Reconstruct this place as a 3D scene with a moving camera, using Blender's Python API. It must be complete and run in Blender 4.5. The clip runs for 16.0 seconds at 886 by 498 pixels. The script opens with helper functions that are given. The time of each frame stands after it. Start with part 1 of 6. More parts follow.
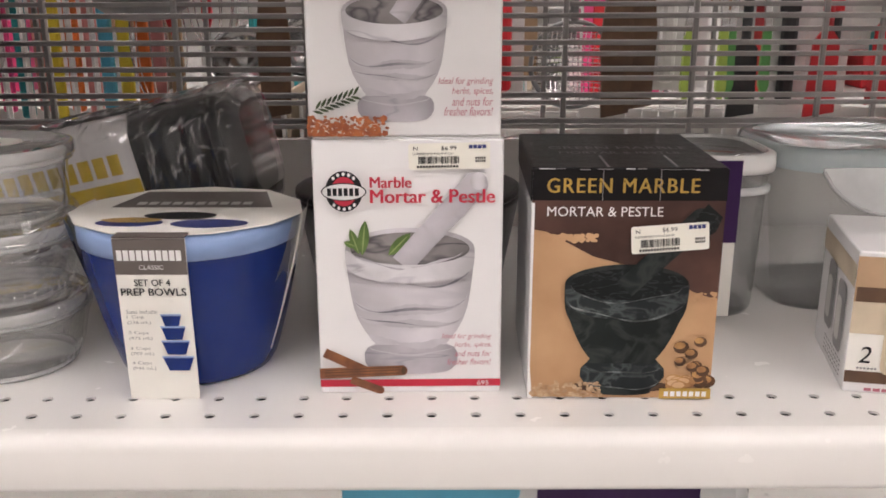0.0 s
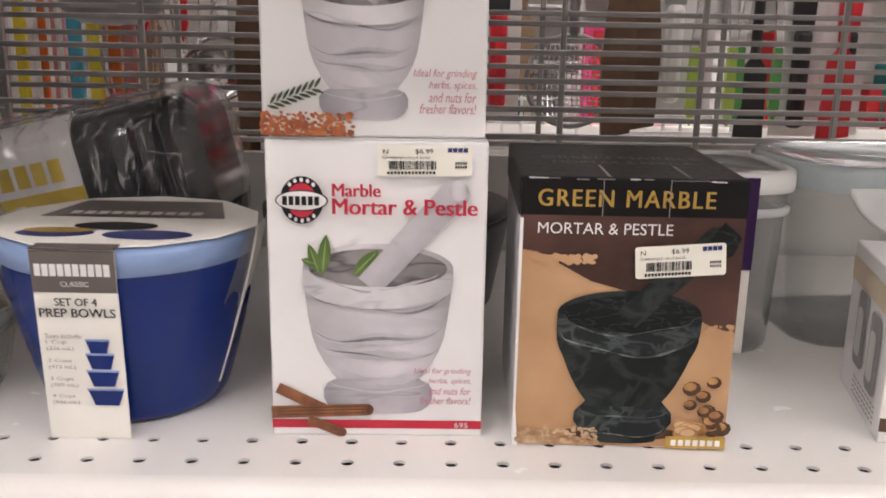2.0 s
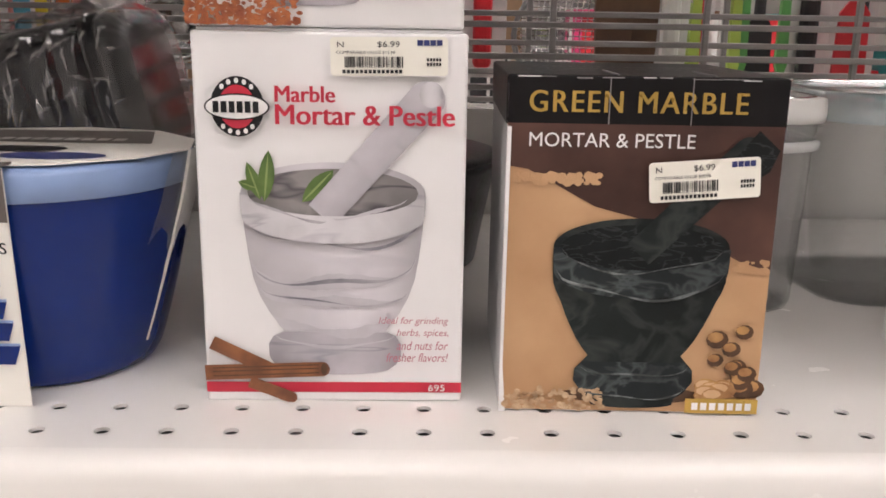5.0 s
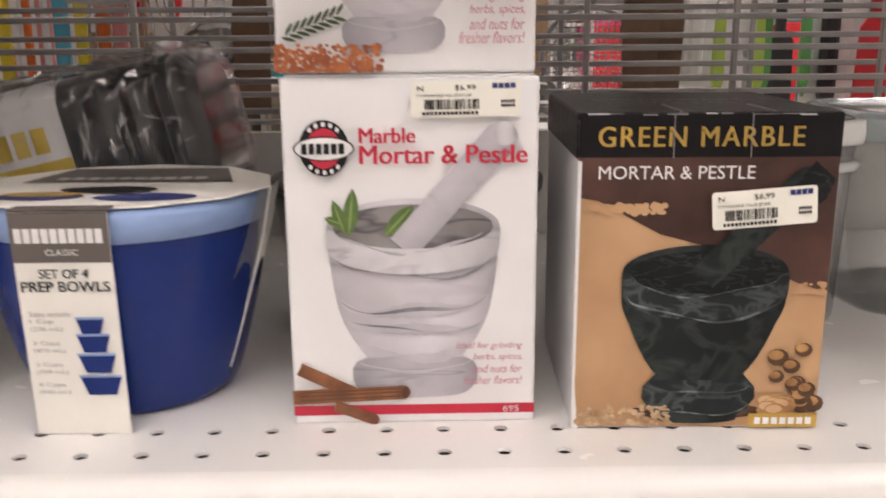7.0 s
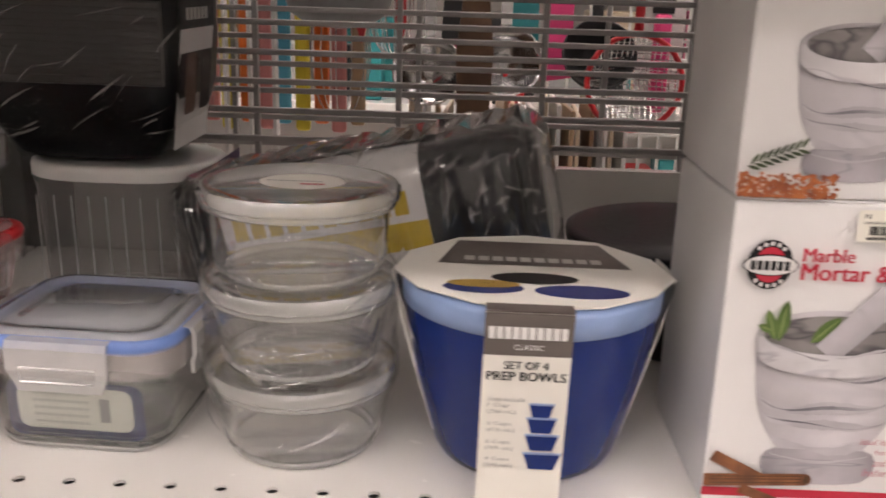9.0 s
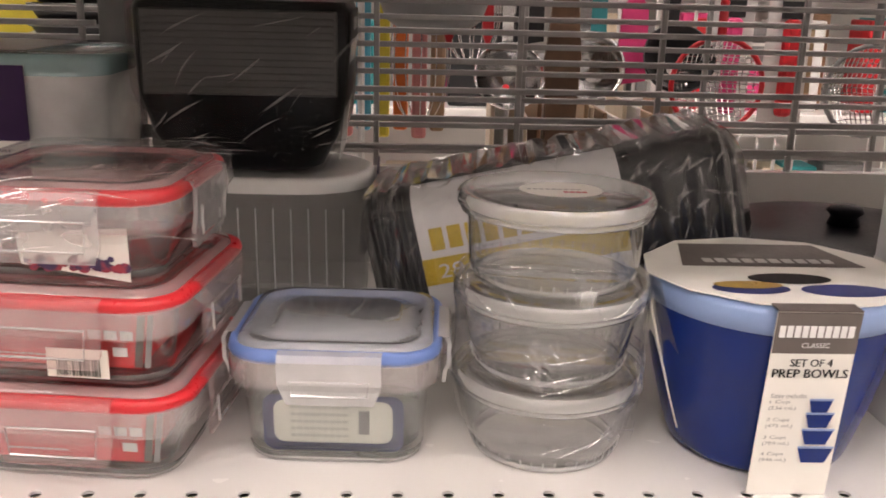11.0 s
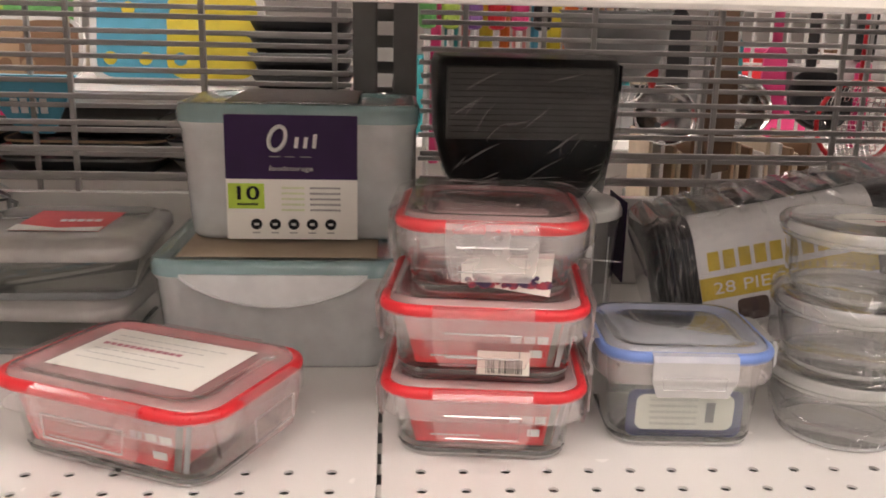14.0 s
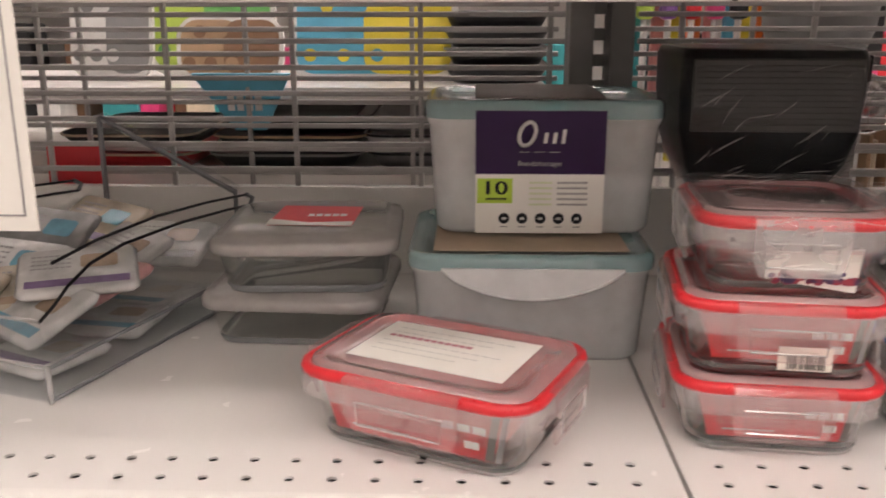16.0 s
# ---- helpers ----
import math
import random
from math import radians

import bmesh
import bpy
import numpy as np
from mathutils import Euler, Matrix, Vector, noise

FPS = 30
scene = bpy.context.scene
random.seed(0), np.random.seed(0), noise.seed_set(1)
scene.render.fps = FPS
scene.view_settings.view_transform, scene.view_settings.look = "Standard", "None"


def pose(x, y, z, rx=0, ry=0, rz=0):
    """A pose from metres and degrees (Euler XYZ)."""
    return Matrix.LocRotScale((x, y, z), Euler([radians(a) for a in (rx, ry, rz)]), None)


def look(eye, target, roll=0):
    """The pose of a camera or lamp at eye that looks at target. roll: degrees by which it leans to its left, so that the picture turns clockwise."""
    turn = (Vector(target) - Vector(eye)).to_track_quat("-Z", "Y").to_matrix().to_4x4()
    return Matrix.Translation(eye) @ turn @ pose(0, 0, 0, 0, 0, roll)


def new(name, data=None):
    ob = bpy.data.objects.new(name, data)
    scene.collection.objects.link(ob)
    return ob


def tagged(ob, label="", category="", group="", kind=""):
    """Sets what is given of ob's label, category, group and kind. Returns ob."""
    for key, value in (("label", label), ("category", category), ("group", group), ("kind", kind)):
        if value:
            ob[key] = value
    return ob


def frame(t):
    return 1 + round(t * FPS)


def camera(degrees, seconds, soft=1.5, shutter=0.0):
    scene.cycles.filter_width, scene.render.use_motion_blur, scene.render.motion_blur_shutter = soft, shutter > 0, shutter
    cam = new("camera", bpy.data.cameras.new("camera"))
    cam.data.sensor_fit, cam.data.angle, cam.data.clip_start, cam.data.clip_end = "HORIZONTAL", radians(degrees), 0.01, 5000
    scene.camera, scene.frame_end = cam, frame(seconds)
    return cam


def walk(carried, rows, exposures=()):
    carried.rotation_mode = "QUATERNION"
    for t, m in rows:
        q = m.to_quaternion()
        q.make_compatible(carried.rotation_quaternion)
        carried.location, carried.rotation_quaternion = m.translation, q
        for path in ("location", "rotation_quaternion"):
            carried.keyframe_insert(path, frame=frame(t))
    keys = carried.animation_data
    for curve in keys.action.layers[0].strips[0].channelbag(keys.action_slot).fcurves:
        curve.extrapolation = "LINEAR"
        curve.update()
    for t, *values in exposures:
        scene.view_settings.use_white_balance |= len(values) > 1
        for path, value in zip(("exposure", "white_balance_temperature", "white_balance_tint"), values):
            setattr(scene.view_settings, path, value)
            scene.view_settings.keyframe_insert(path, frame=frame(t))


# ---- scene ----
cam = camera(52.1, 16.0, soft=1.7, shutter=0.4)
PATH = [
    (0, (0.055, -0.472, 1.387), (0.065, 1.448, 0.826), -0.1),
    (0.5, (0.053, -0.467, 1.386), (0.068, 1.457, 0.839), 0.3),
    (1, (0.053, -0.457, 1.379), (0.069, 1.47, 0.842), 0.6),
    (1.5, (0.055, -0.439, 1.376), (0.07, 1.494, 0.864), 0.8),
    (2, (0.067, -0.404, 1.362), (0.083, 1.534, 0.866), 1.0),
    (2.5, (0.071, -0.372, 1.343), (0.082, 1.562, 0.833), 0.4),
    (3, (0.075, -0.361, 1.346), (0.092, 1.583, 0.875), -0.5),
    (3.5, (0.074, -0.355, 1.342), (0.109, 1.591, 0.88), -0.2),
    (4, (0.077, -0.334, 1.312), (0.101, 1.606, 0.823), 0.7),
    (6.5, (0.061, -0.331, 1.308), (0.126, 1.608, 0.823), 1.0),
    (7, (0.046, -0.351, 1.323), (0.073, 1.593, 0.852), -0.4),
    (7.5, (0.009, -0.376, 1.352), (0.045, 1.569, 0.887), -2.2),
    (8, (-0.026, -0.399, 1.38), (-0.006, 1.541, 0.895), -1.0),
    (8.5, (-0.069, -0.421, 1.381), (-0.11, 1.524, 0.914), 1.3),
    (9, (-0.138, -0.373, 1.393), (-0.184, 1.547, 0.834), 1.8),
    (11.5, (-0.34, -0.386, 1.394), (-0.232, 1.535, 0.846), 1.4),
    (12, (-0.384, -0.396, 1.405), (-0.294, 1.531, 0.876), 0.9),
    (12.5, (-0.429, -0.412, 1.403), (-0.333, 1.518, 0.885), 1.5),
    (13, (-0.458, -0.428, 1.404), (-0.335, 1.5, 0.887), 2.1),
    (13.5, (-0.494, -0.444, 1.408), (-0.352, 1.487, 0.905), 2.0),
    (14, (-0.528, -0.469, 1.414), (-0.409, 1.465, 0.917), 1.3),
    (14.5, (-0.547, -0.49, 1.423), (-0.458, 1.448, 0.935), 0.6),
    (15, (-0.574, -0.497, 1.43), (-0.536, 1.443, 0.945), 0.4),
    (15.5, (-0.608, -0.491, 1.432), (-0.64, 1.443, 0.921), -0.2),
    (16, (-0.658, -0.475, 1.42), (-0.72, 1.454, 0.894), -0.1),
]
walk(cam, [(t, look(eye, target, roll)) for t, eye, target, roll in PATH],
     ((0.0, -0.06, 6250, 11), (6.3, -0.06, 6350, 11), (7.5, 0.05, 6500, 12), (9.0, -0.12, 6650, 13), (11.4, 0.18, 6750, 14), (13.0, 0.16, 6850, 13), (15.0, 0.05, 6650, 13), (16.0, 0.03, 6700, 14)))

# ---- light ----
world = bpy.data.worlds.new("world")
scene.world = world
world.use_nodes = True
world.node_tree.nodes["Background"].inputs[0].default_value = (1.0, 0.95, 0.9, 1)
world.node_tree.nodes["Background"].inputs[1].default_value = 0.0
scene.view_settings.exposure = 0.0
LAMP = 14.6
scene.cycles.transparent_max_bounces = 32


# ---- materials ----
def mat(name, rgb, rough=0.5, metal=0.0, var=0.06, scale=40.0, bump=0.0, bscale=None, rgb2=None, coat=0.0, emit=0.0, spec=0.5, lo=0.35, hi=0.65):
    """A surface whose colour and roughness vary at two scales."""
    m = bpy.data.materials.new(name)
    m.use_nodes = True
    nt = m.node_tree
    b = nt.nodes["Principled BSDF"]
    tc = nt.nodes.new("ShaderNodeTexCoord")
    n1 = nt.nodes.new("ShaderNodeTexNoise")
    n1.inputs["Scale"].default_value, n1.inputs["Detail"].default_value = scale, 6
    nt.links.new(tc.outputs["Object"], n1.inputs["Vector"])
    n2 = nt.nodes.new("ShaderNodeTexNoise")
    n2.inputs["Scale"].default_value, n2.inputs["Detail"].default_value = scale * 9, 3
    nt.links.new(tc.outputs["Object"], n2.inputs["Vector"])
    ramp = nt.nodes.new("ShaderNodeValToRGB")
    ramp.color_ramp.elements[0].position, ramp.color_ramp.elements[1].position = lo, hi
    other = rgb2 or tuple(c * (1 - var * 2) for c in rgb)
    ramp.color_ramp.elements[0].color = (*other, 1)
    ramp.color_ramp.elements[1].color = (*rgb, 1)
    nt.links.new(n1.outputs["Fac"], ramp.inputs["Fac"])
    nt.links.new(ramp.outputs["Color"], b.inputs["Base Color"])
    mr = nt.nodes.new("ShaderNodeMapRange")
    mr.inputs["To Min"].default_value, mr.inputs["To Max"].default_value = max(0.02, rough - 0.08), min(1, rough + 0.08)
    nt.links.new(n2.outputs["Fac"], mr.inputs["Value"])
    nt.links.new(mr.outputs["Result"], b.inputs["Roughness"])
    b.inputs["Metallic"].default_value = metal
    b.inputs["Coat Weight"].default_value = coat
    b.inputs["Specular IOR Level"].default_value = spec
    if bump:
        n3 = nt.nodes.new("ShaderNodeTexNoise")
        n3.inputs["Scale"].default_value, n3.inputs["Detail"].default_value = bscale or scale * 4, 4
        nt.links.new(tc.outputs["Object"], n3.inputs["Vector"])
        bp = nt.nodes.new("ShaderNodeBump")
        bp.inputs["Strength"].default_value, bp.inputs["Distance"].default_value = bump, 0.002
        nt.links.new(n3.outputs["Fac"], bp.inputs["Height"])
        nt.links.new(bp.outputs["Normal"], b.inputs["Normal"])
    if emit:
        b.inputs["Emission Color"].default_value = (*rgb, 1)
        b.inputs["Emission Strength"].default_value = emit
    return m


def clear(name, rgb, cloud=0.15, rough=0.15, bump=0.0, bscale=60.0, gloss=0.9):
    """Thin see-through sheet: mostly transparent, part cloudy, with gloss by Fresnel."""
    m = bpy.data.materials.new(name)
    m.use_nodes = True
    nt = m.node_tree
    out = nt.nodes["Material Output"]
    b = nt.nodes["Principled BSDF"]
    b.inputs["Base Color"].default_value = (*rgb, 1)
    b.inputs["Roughness"].default_value = 0.4
    tr = nt.nodes.new("ShaderNodeBsdfTransparent")
    tr.inputs["Color"].default_value = (*(0.6 + 0.4 * c for c in rgb), 1)
    tc = nt.nodes.new("ShaderNodeTexCoord")
    nz = nt.nodes.new("ShaderNodeTexNoise")
    nz.inputs["Scale"].default_value, nz.inputs["Detail"].default_value = bscale, 5
    nt.links.new(tc.outputs["Object"], nz.inputs["Vector"])
    mr = nt.nodes.new("ShaderNodeMapRange")
    mr.inputs["From Min"].default_value, mr.inputs["From Max"].default_value = 0.3, 0.7
    mr.inputs["To Min"].default_value, mr.inputs["To Max"].default_value = cloud * 0.93, min(1, cloud * 1.07)
    nt.links.new(nz.outputs["Fac"], mr.inputs["Value"])
    mix = nt.nodes.new("ShaderNodeMixShader")
    nt.links.new(mr.outputs["Result"], mix.inputs["Fac"])
    nt.links.new(tr.outputs["BSDF"], mix.inputs[1])
    nt.links.new(b.outputs["BSDF"], mix.inputs[2])
    gl = nt.nodes.new("ShaderNodeBsdfGlossy")
    gl.inputs["Roughness"].default_value = rough
    fr = nt.nodes.new("ShaderNodeLayerWeight")
    fr.inputs["Blend"].default_value = 0.5
    pw = nt.nodes.new("ShaderNodeMath")
    pw.operation = "POWER"
    pw.inputs[1].default_value = 4.0
    nt.links.new(fr.outputs["Facing"], pw.inputs[0])
    mg = nt.nodes.new("ShaderNodeMath")
    mg.operation = "MULTIPLY_ADD"
    mg.inputs[1].default_value = 0.7 * gloss
    mg.inputs[2].default_value = 0.035 * gloss
    nt.links.new(pw.outputs["Value"], mg.inputs[0])
    top = nt.nodes.new("ShaderNodeMixShader")
    nt.links.new(mg.outputs["Value"], top.inputs["Fac"])
    nt.links.new(mix.outputs["Shader"], top.inputs[1])
    nt.links.new(gl.outputs["BSDF"], top.inputs[2])
    if bump:
        bp = nt.nodes.new("ShaderNodeBump")
        bp.inputs["Strength"].default_value, bp.inputs["Distance"].default_value = bump, 0.004
        nt.links.new(nz.outputs["Fac"], bp.inputs["Height"])
        for n in (gl, b, fr):
            nt.links.new(bp.outputs["Normal"], n.inputs["Normal"])
    nt.links.new(top.outputs["Shader"], out.inputs["Surface"])
    return m


def veined(name, base, vein, scale, thin, stretch=(1, 1, 3), rough=0.4, tone=None):
    """Stone with dark or pale veins."""
    m = mat(name, base, rough, var=0.12, scale=scale * 1.5, spec=0.22)
    nt = m.node_tree
    b = nt.nodes["Principled BSDF"]
    base_link = b.inputs["Base Color"].links[0].from_socket
    tc = nt.nodes.new("ShaderNodeTexCoord")
    mp = nt.nodes.new("ShaderNodeMapping")
    mp.inputs["Scale"].default_value = stretch
    nt.links.new(tc.outputs["Object"], mp.inputs["Vector"])
    nz = nt.nodes.new("ShaderNodeTexNoise")
    nz.inputs["Scale"].default_value, nz.inputs["Detail"].default_value, nz.inputs["Distortion"].default_value = scale, 3, 0.6
    nt.links.new(mp.outputs["Vector"], nz.inputs["Vector"])
    ramp = nt.nodes.new("ShaderNodeValToRGB")
    e = ramp.color_ramp.elements
    e[0].position, e[0].color = 0.5 - thin, (0, 0, 0, 1)
    e[1].position, e[1].color = 0.5 + thin, (0, 0, 0, 1)
    mid = e.new(0.5)
    mid.color = (1, 1, 1, 1)
    nt.links.new(nz.outputs["Fac"], ramp.inputs["Fac"])
    mix = nt.nodes.new("ShaderNodeMix")
    mix.data_type = "RGBA"
    nt.links.new(ramp.outputs["Color"], mix.inputs["Factor"])
    nt.links.new(base_link, mix.inputs["A"])
    mix.inputs["B"].default_value = (*vein, 1)
    nt.links.new(mix.outputs["Result"], b.inputs["Base Color"])
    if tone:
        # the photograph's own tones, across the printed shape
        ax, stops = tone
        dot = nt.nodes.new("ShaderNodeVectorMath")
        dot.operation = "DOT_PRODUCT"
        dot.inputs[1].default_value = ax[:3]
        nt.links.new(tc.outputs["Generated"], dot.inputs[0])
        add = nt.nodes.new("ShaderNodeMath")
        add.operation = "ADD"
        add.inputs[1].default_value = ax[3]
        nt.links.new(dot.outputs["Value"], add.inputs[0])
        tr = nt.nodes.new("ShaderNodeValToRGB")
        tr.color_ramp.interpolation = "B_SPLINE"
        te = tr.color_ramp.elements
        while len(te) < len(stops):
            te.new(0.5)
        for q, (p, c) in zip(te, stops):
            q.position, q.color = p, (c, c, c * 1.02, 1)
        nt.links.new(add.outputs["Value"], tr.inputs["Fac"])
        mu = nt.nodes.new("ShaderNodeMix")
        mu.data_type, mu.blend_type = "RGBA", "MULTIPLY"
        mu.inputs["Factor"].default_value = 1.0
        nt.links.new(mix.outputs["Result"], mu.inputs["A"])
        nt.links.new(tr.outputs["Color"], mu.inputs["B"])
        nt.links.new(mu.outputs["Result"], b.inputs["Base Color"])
    return m


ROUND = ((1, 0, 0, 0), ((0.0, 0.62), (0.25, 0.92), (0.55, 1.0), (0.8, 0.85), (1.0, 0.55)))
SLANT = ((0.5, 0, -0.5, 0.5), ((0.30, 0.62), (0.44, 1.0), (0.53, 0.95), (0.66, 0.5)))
SHELF = mat("shelf_enamel", (0.82, 0.80, 0.77), 0.24, var=0.008, scale=5, coat=0.15)
STEEL = mat("grey_wire", (0.37, 0.355, 0.345), 0.42, metal=0.2, var=0.08, scale=30)
POST = mat("grey_post", (0.22, 0.215, 0.21), 0.5, metal=0.2, var=0.1, scale=20)
# near-black stand-in for the shade seen through the shelf holes
DARK = mat("hole_shade", (0.03, 0.03, 0.03), 0.6)
FLOOR = mat("floor_vinyl", (0.55, 0.53, 0.5), 0.3, var=0.06, scale=3)
WALL = mat("wall_paint", (0.78, 0.76, 0.73), 0.8, var=0.03, scale=2)
CEIL = mat("ceiling_tile", (0.8, 0.79, 0.77), 0.9, var=0.05, scale=30)
GLOW = mat("lamp_diffuser", (1.0, 0.905, 0.86), 0.5, emit=LAMP)
CARD = mat("white_card", (0.80, 0.79, 0.79), 0.35, var=0.02, scale=25, coat=0.1)
KRAFT = mat("card_edge", (0.42, 0.33, 0.24), 0.8)
PAPER = mat("paper_label", (0.84, 0.82, 0.76), 0.5, var=0.02)
STICKER = mat("price_sticker", (0.83, 0.81, 0.72), 0.45, var=0.02)
INK = mat("black_ink", (0.015, 0.015, 0.017), 0.45, spec=0.2)
GREY_INK = mat("grey_ink", (0.28, 0.27, 0.27), 0.5)
PALE_INK = mat("pale_ink", (0.6, 0.59, 0.56), 0.5)
RED_INK = mat("red_ink", (0.55, 0.02, 0.05), 0.4)
ROSE_INK = mat("rose_ink", (0.50, 0.17, 0.22), 0.45)
NAVY_INK = mat("navy_ink", (0.03, 0.04, 0.16), 0.4)
WHITE_INK = mat("white_ink", (0.82, 0.81, 0.8), 0.45)
GOLD_INK = mat("gold_ink", (0.55, 0.36, 0.08), 0.3, metal=0.4, var=0.12)
YELLOW_FOIL = mat("yellow_foil", (0.72, 0.52, 0.04), 0.3, metal=0.3, var=0.12)
BLACK_CARD = mat("black_card", (0.010, 0.009, 0.010), 0.32, var=0.2, bump=0.2, bscale=60, spec=0.18)
BROWN_PRINT = mat("brown_print", (0.115, 0.056, 0.042), 0.4, rgb2=(0.04, 0.018, 0.014), scale=14, spec=0.3)
BURLAP = mat("burlap_print", (0.55, 0.34, 0.18), 0.45, rgb2=(0.40, 0.22, 0.105), scale=20, lo=0.3, hi=0.7)
SAND = mat("pale_sand_print", (0.66, 0.45, 0.27), 0.45, rgb2=(0.55, 0.34, 0.18), scale=60)
NUT = mat("nut_print", (0.50, 0.28, 0.10), 0.45, rgb2=(0.25, 0.11, 0.04), scale=120)
SEED = mat("seed_print", (0.62, 0.45, 0.28), 0.45, rgb2=(0.35, 0.2, 0.1), scale=200)
SPICE = mat("spice_print", (0.45, 0.14, 0.04), 0.5, rgb2=(0.22, 0.05, 0.015), scale=300)
STICK = mat("cinnamon_print", (0.30, 0.115, 0.045), 0.45, rgb2=(0.13, 0.045, 0.02), scale=90)
LEAF = mat("leaf_print", (0.13, 0.21, 0.05), 0.4, rgb2=(0.07, 0.13, 0.03), scale=80)
LIME_RIB = mat("leaf_rib_print", (0.26, 0.34, 0.12), 0.4)
SPRIG = mat("sprig_print", (0.05, 0.075, 0.025), 0.4, rgb2=(0.02, 0.035, 0.015), scale=80)
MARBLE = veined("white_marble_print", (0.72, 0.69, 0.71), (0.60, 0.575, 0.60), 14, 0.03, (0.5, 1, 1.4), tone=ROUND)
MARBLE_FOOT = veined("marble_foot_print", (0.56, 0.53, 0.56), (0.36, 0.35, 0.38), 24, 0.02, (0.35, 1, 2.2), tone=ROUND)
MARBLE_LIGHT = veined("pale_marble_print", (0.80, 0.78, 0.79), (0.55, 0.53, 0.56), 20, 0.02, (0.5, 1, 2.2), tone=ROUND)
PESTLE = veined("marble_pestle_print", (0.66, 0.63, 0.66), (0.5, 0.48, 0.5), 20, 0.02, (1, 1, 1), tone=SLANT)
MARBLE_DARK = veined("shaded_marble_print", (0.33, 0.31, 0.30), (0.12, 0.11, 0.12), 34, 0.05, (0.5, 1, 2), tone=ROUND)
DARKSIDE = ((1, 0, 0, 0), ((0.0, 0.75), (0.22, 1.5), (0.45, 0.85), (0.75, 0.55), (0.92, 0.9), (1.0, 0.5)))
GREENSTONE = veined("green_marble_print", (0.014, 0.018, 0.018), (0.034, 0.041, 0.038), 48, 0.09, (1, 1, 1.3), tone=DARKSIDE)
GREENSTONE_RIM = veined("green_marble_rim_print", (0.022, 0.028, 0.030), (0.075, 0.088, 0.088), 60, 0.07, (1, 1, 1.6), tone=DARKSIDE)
VEIN = mat("grey_vein_print", (0.46, 0.44, 0.47), 0.4, rgb2=(0.17, 0.165, 0.19), scale=45, spec=0.22)
SOFT_VEIN = mat("soft_vein_print", (0.56, 0.54, 0.57), 0.4, rgb2=(0.46, 0.44, 0.47), scale=50, spec=0.22)
STONE_GLINT = mat("stone_glint_print", (0.26, 0.29, 0.29), 0.4, rgb2=(0.035, 0.04, 0.04), scale=110, lo=0.45, hi=0.68)
NUT_SHADE = mat("nut_shade_print", (0.10, 0.045, 0.018), 0.45, var=0.2, scale=120)
GREENSTONE_DARK = veined("dark_green_marble_print", (0.008, 0.010, 0.011), (0.03, 0.035, 0.035), 80, 0.03)
BLUE = mat("blue_plastic", (0.004, 0.022, 0.165), 0.2, var=0.06, scale=20, spec=0.35)
BLUE_LID = mat("pale_blue_lid", (0.26, 0.37, 0.62), 0.35, var=0.05)
CLEAR = clear("clear_plastic", (0.86, 0.87, 0.87), 0.05, 0.05, gloss=2.6)
THIN_FILM = clear("thin_film", (0.9, 0.9, 0.9), 0.006, 0.10, bump=0.5, bscale=40, gloss=0.4)
RIM = clear("thick_clear_rim", (0.84, 0.84, 0.83), 0.36, 0.08, gloss=3.2)
SMOKY = clear("dull_clear_plastic", (0.60, 0.60, 0.60), 0.22, 0.12, gloss=1.6)
LID_GREY_CLEAR = clear("pink_clear_lid", (0.86, 0.56, 0.56), 0.40, 0.10, gloss=1.6)
TAB_CLEAR = clear("clear_tab_plastic", (0.86, 0.84, 0.84), 0.28, 0.15)
CLOUDY = clear("cloudy_plastic", (0.90, 0.92, 0.92), 0.60, 0.14, gloss=1.4)
SHEER = clear("sheer_plastic", (0.62, 0.63, 0.63), 0.20, 0.08, gloss=1.8)
MILKY = clear("milky_plastic", (0.80, 0.80, 0.80), 0.52, 0.25)
LIDCLEAR = clear("cup_lid_plastic", (0.78, 0.78, 0.78), 0.09, 0.08, gloss=1.5)
GLASS = clear("container_glass", (0.84, 0.88, 0.86), 0.018, 0.02, gloss=2.4)
WRAP = clear("shrink_wrap", (0.9, 0.9, 0.9), 0.015, 0.08, gloss=1.1)
CRINKLE = clear("crinkled_bag", (0.85, 0.85, 0.86), 0.025, 0.09, gloss=2.3)
RED = mat("red_gasket", (0.72, 0.03, 0.04), 0.3, var=0.08, scale=30)
PINK_CLIP = clear("clip_plastic", (0.94, 0.72, 0.72), 0.17, 0.12, gloss=1.6)
SKIRT = clear("clear_lid_skirt", (0.88, 0.80, 0.80), 0.27, 0.10, gloss=2.0)
CREASE = clear("film_crease", (0.9, 0.9, 0.9), 0.20, 0.10, gloss=4.5)
RED_CARD = mat("red_card", (0.66, 0.02, 0.025), 0.45, var=0.06)
BLUE_GASKET = mat("blue_gasket", (0.15, 0.25, 0.58), 0.35, var=0.06)
BLUE_CLEAR = clear("blue_tinted_lid", (0.66, 0.69, 0.76), 0.40, 0.12, gloss=1.5)
WHITE_PLASTIC = mat("white_plastic", (0.78, 0.78, 0.76), 0.35, var=0.03)
TEAL_CLEAR = clear("teal_lid", (0.42, 0.66, 0.68), 0.42, 0.15, gloss=1.5)
GREY_LID = clear("grey_lid", (0.43, 0.405, 0.385), 0.85, 0.25)
BLACK_PLASTIC = mat("black_plastic", (0.006, 0.006, 0.009), 0.3, var=0.2, scale=60, bump=0.1, spec=0.22)
SMOKE_PANEL = mat("smoky_plastic", (0.048, 0.045, 0.043), 0.32, var=0.15, scale=60, spec=0.4)
PURPLE = mat("purple_ink", (0.035, 0.010, 0.07), 0.4, var=0.05, spec=0.25)
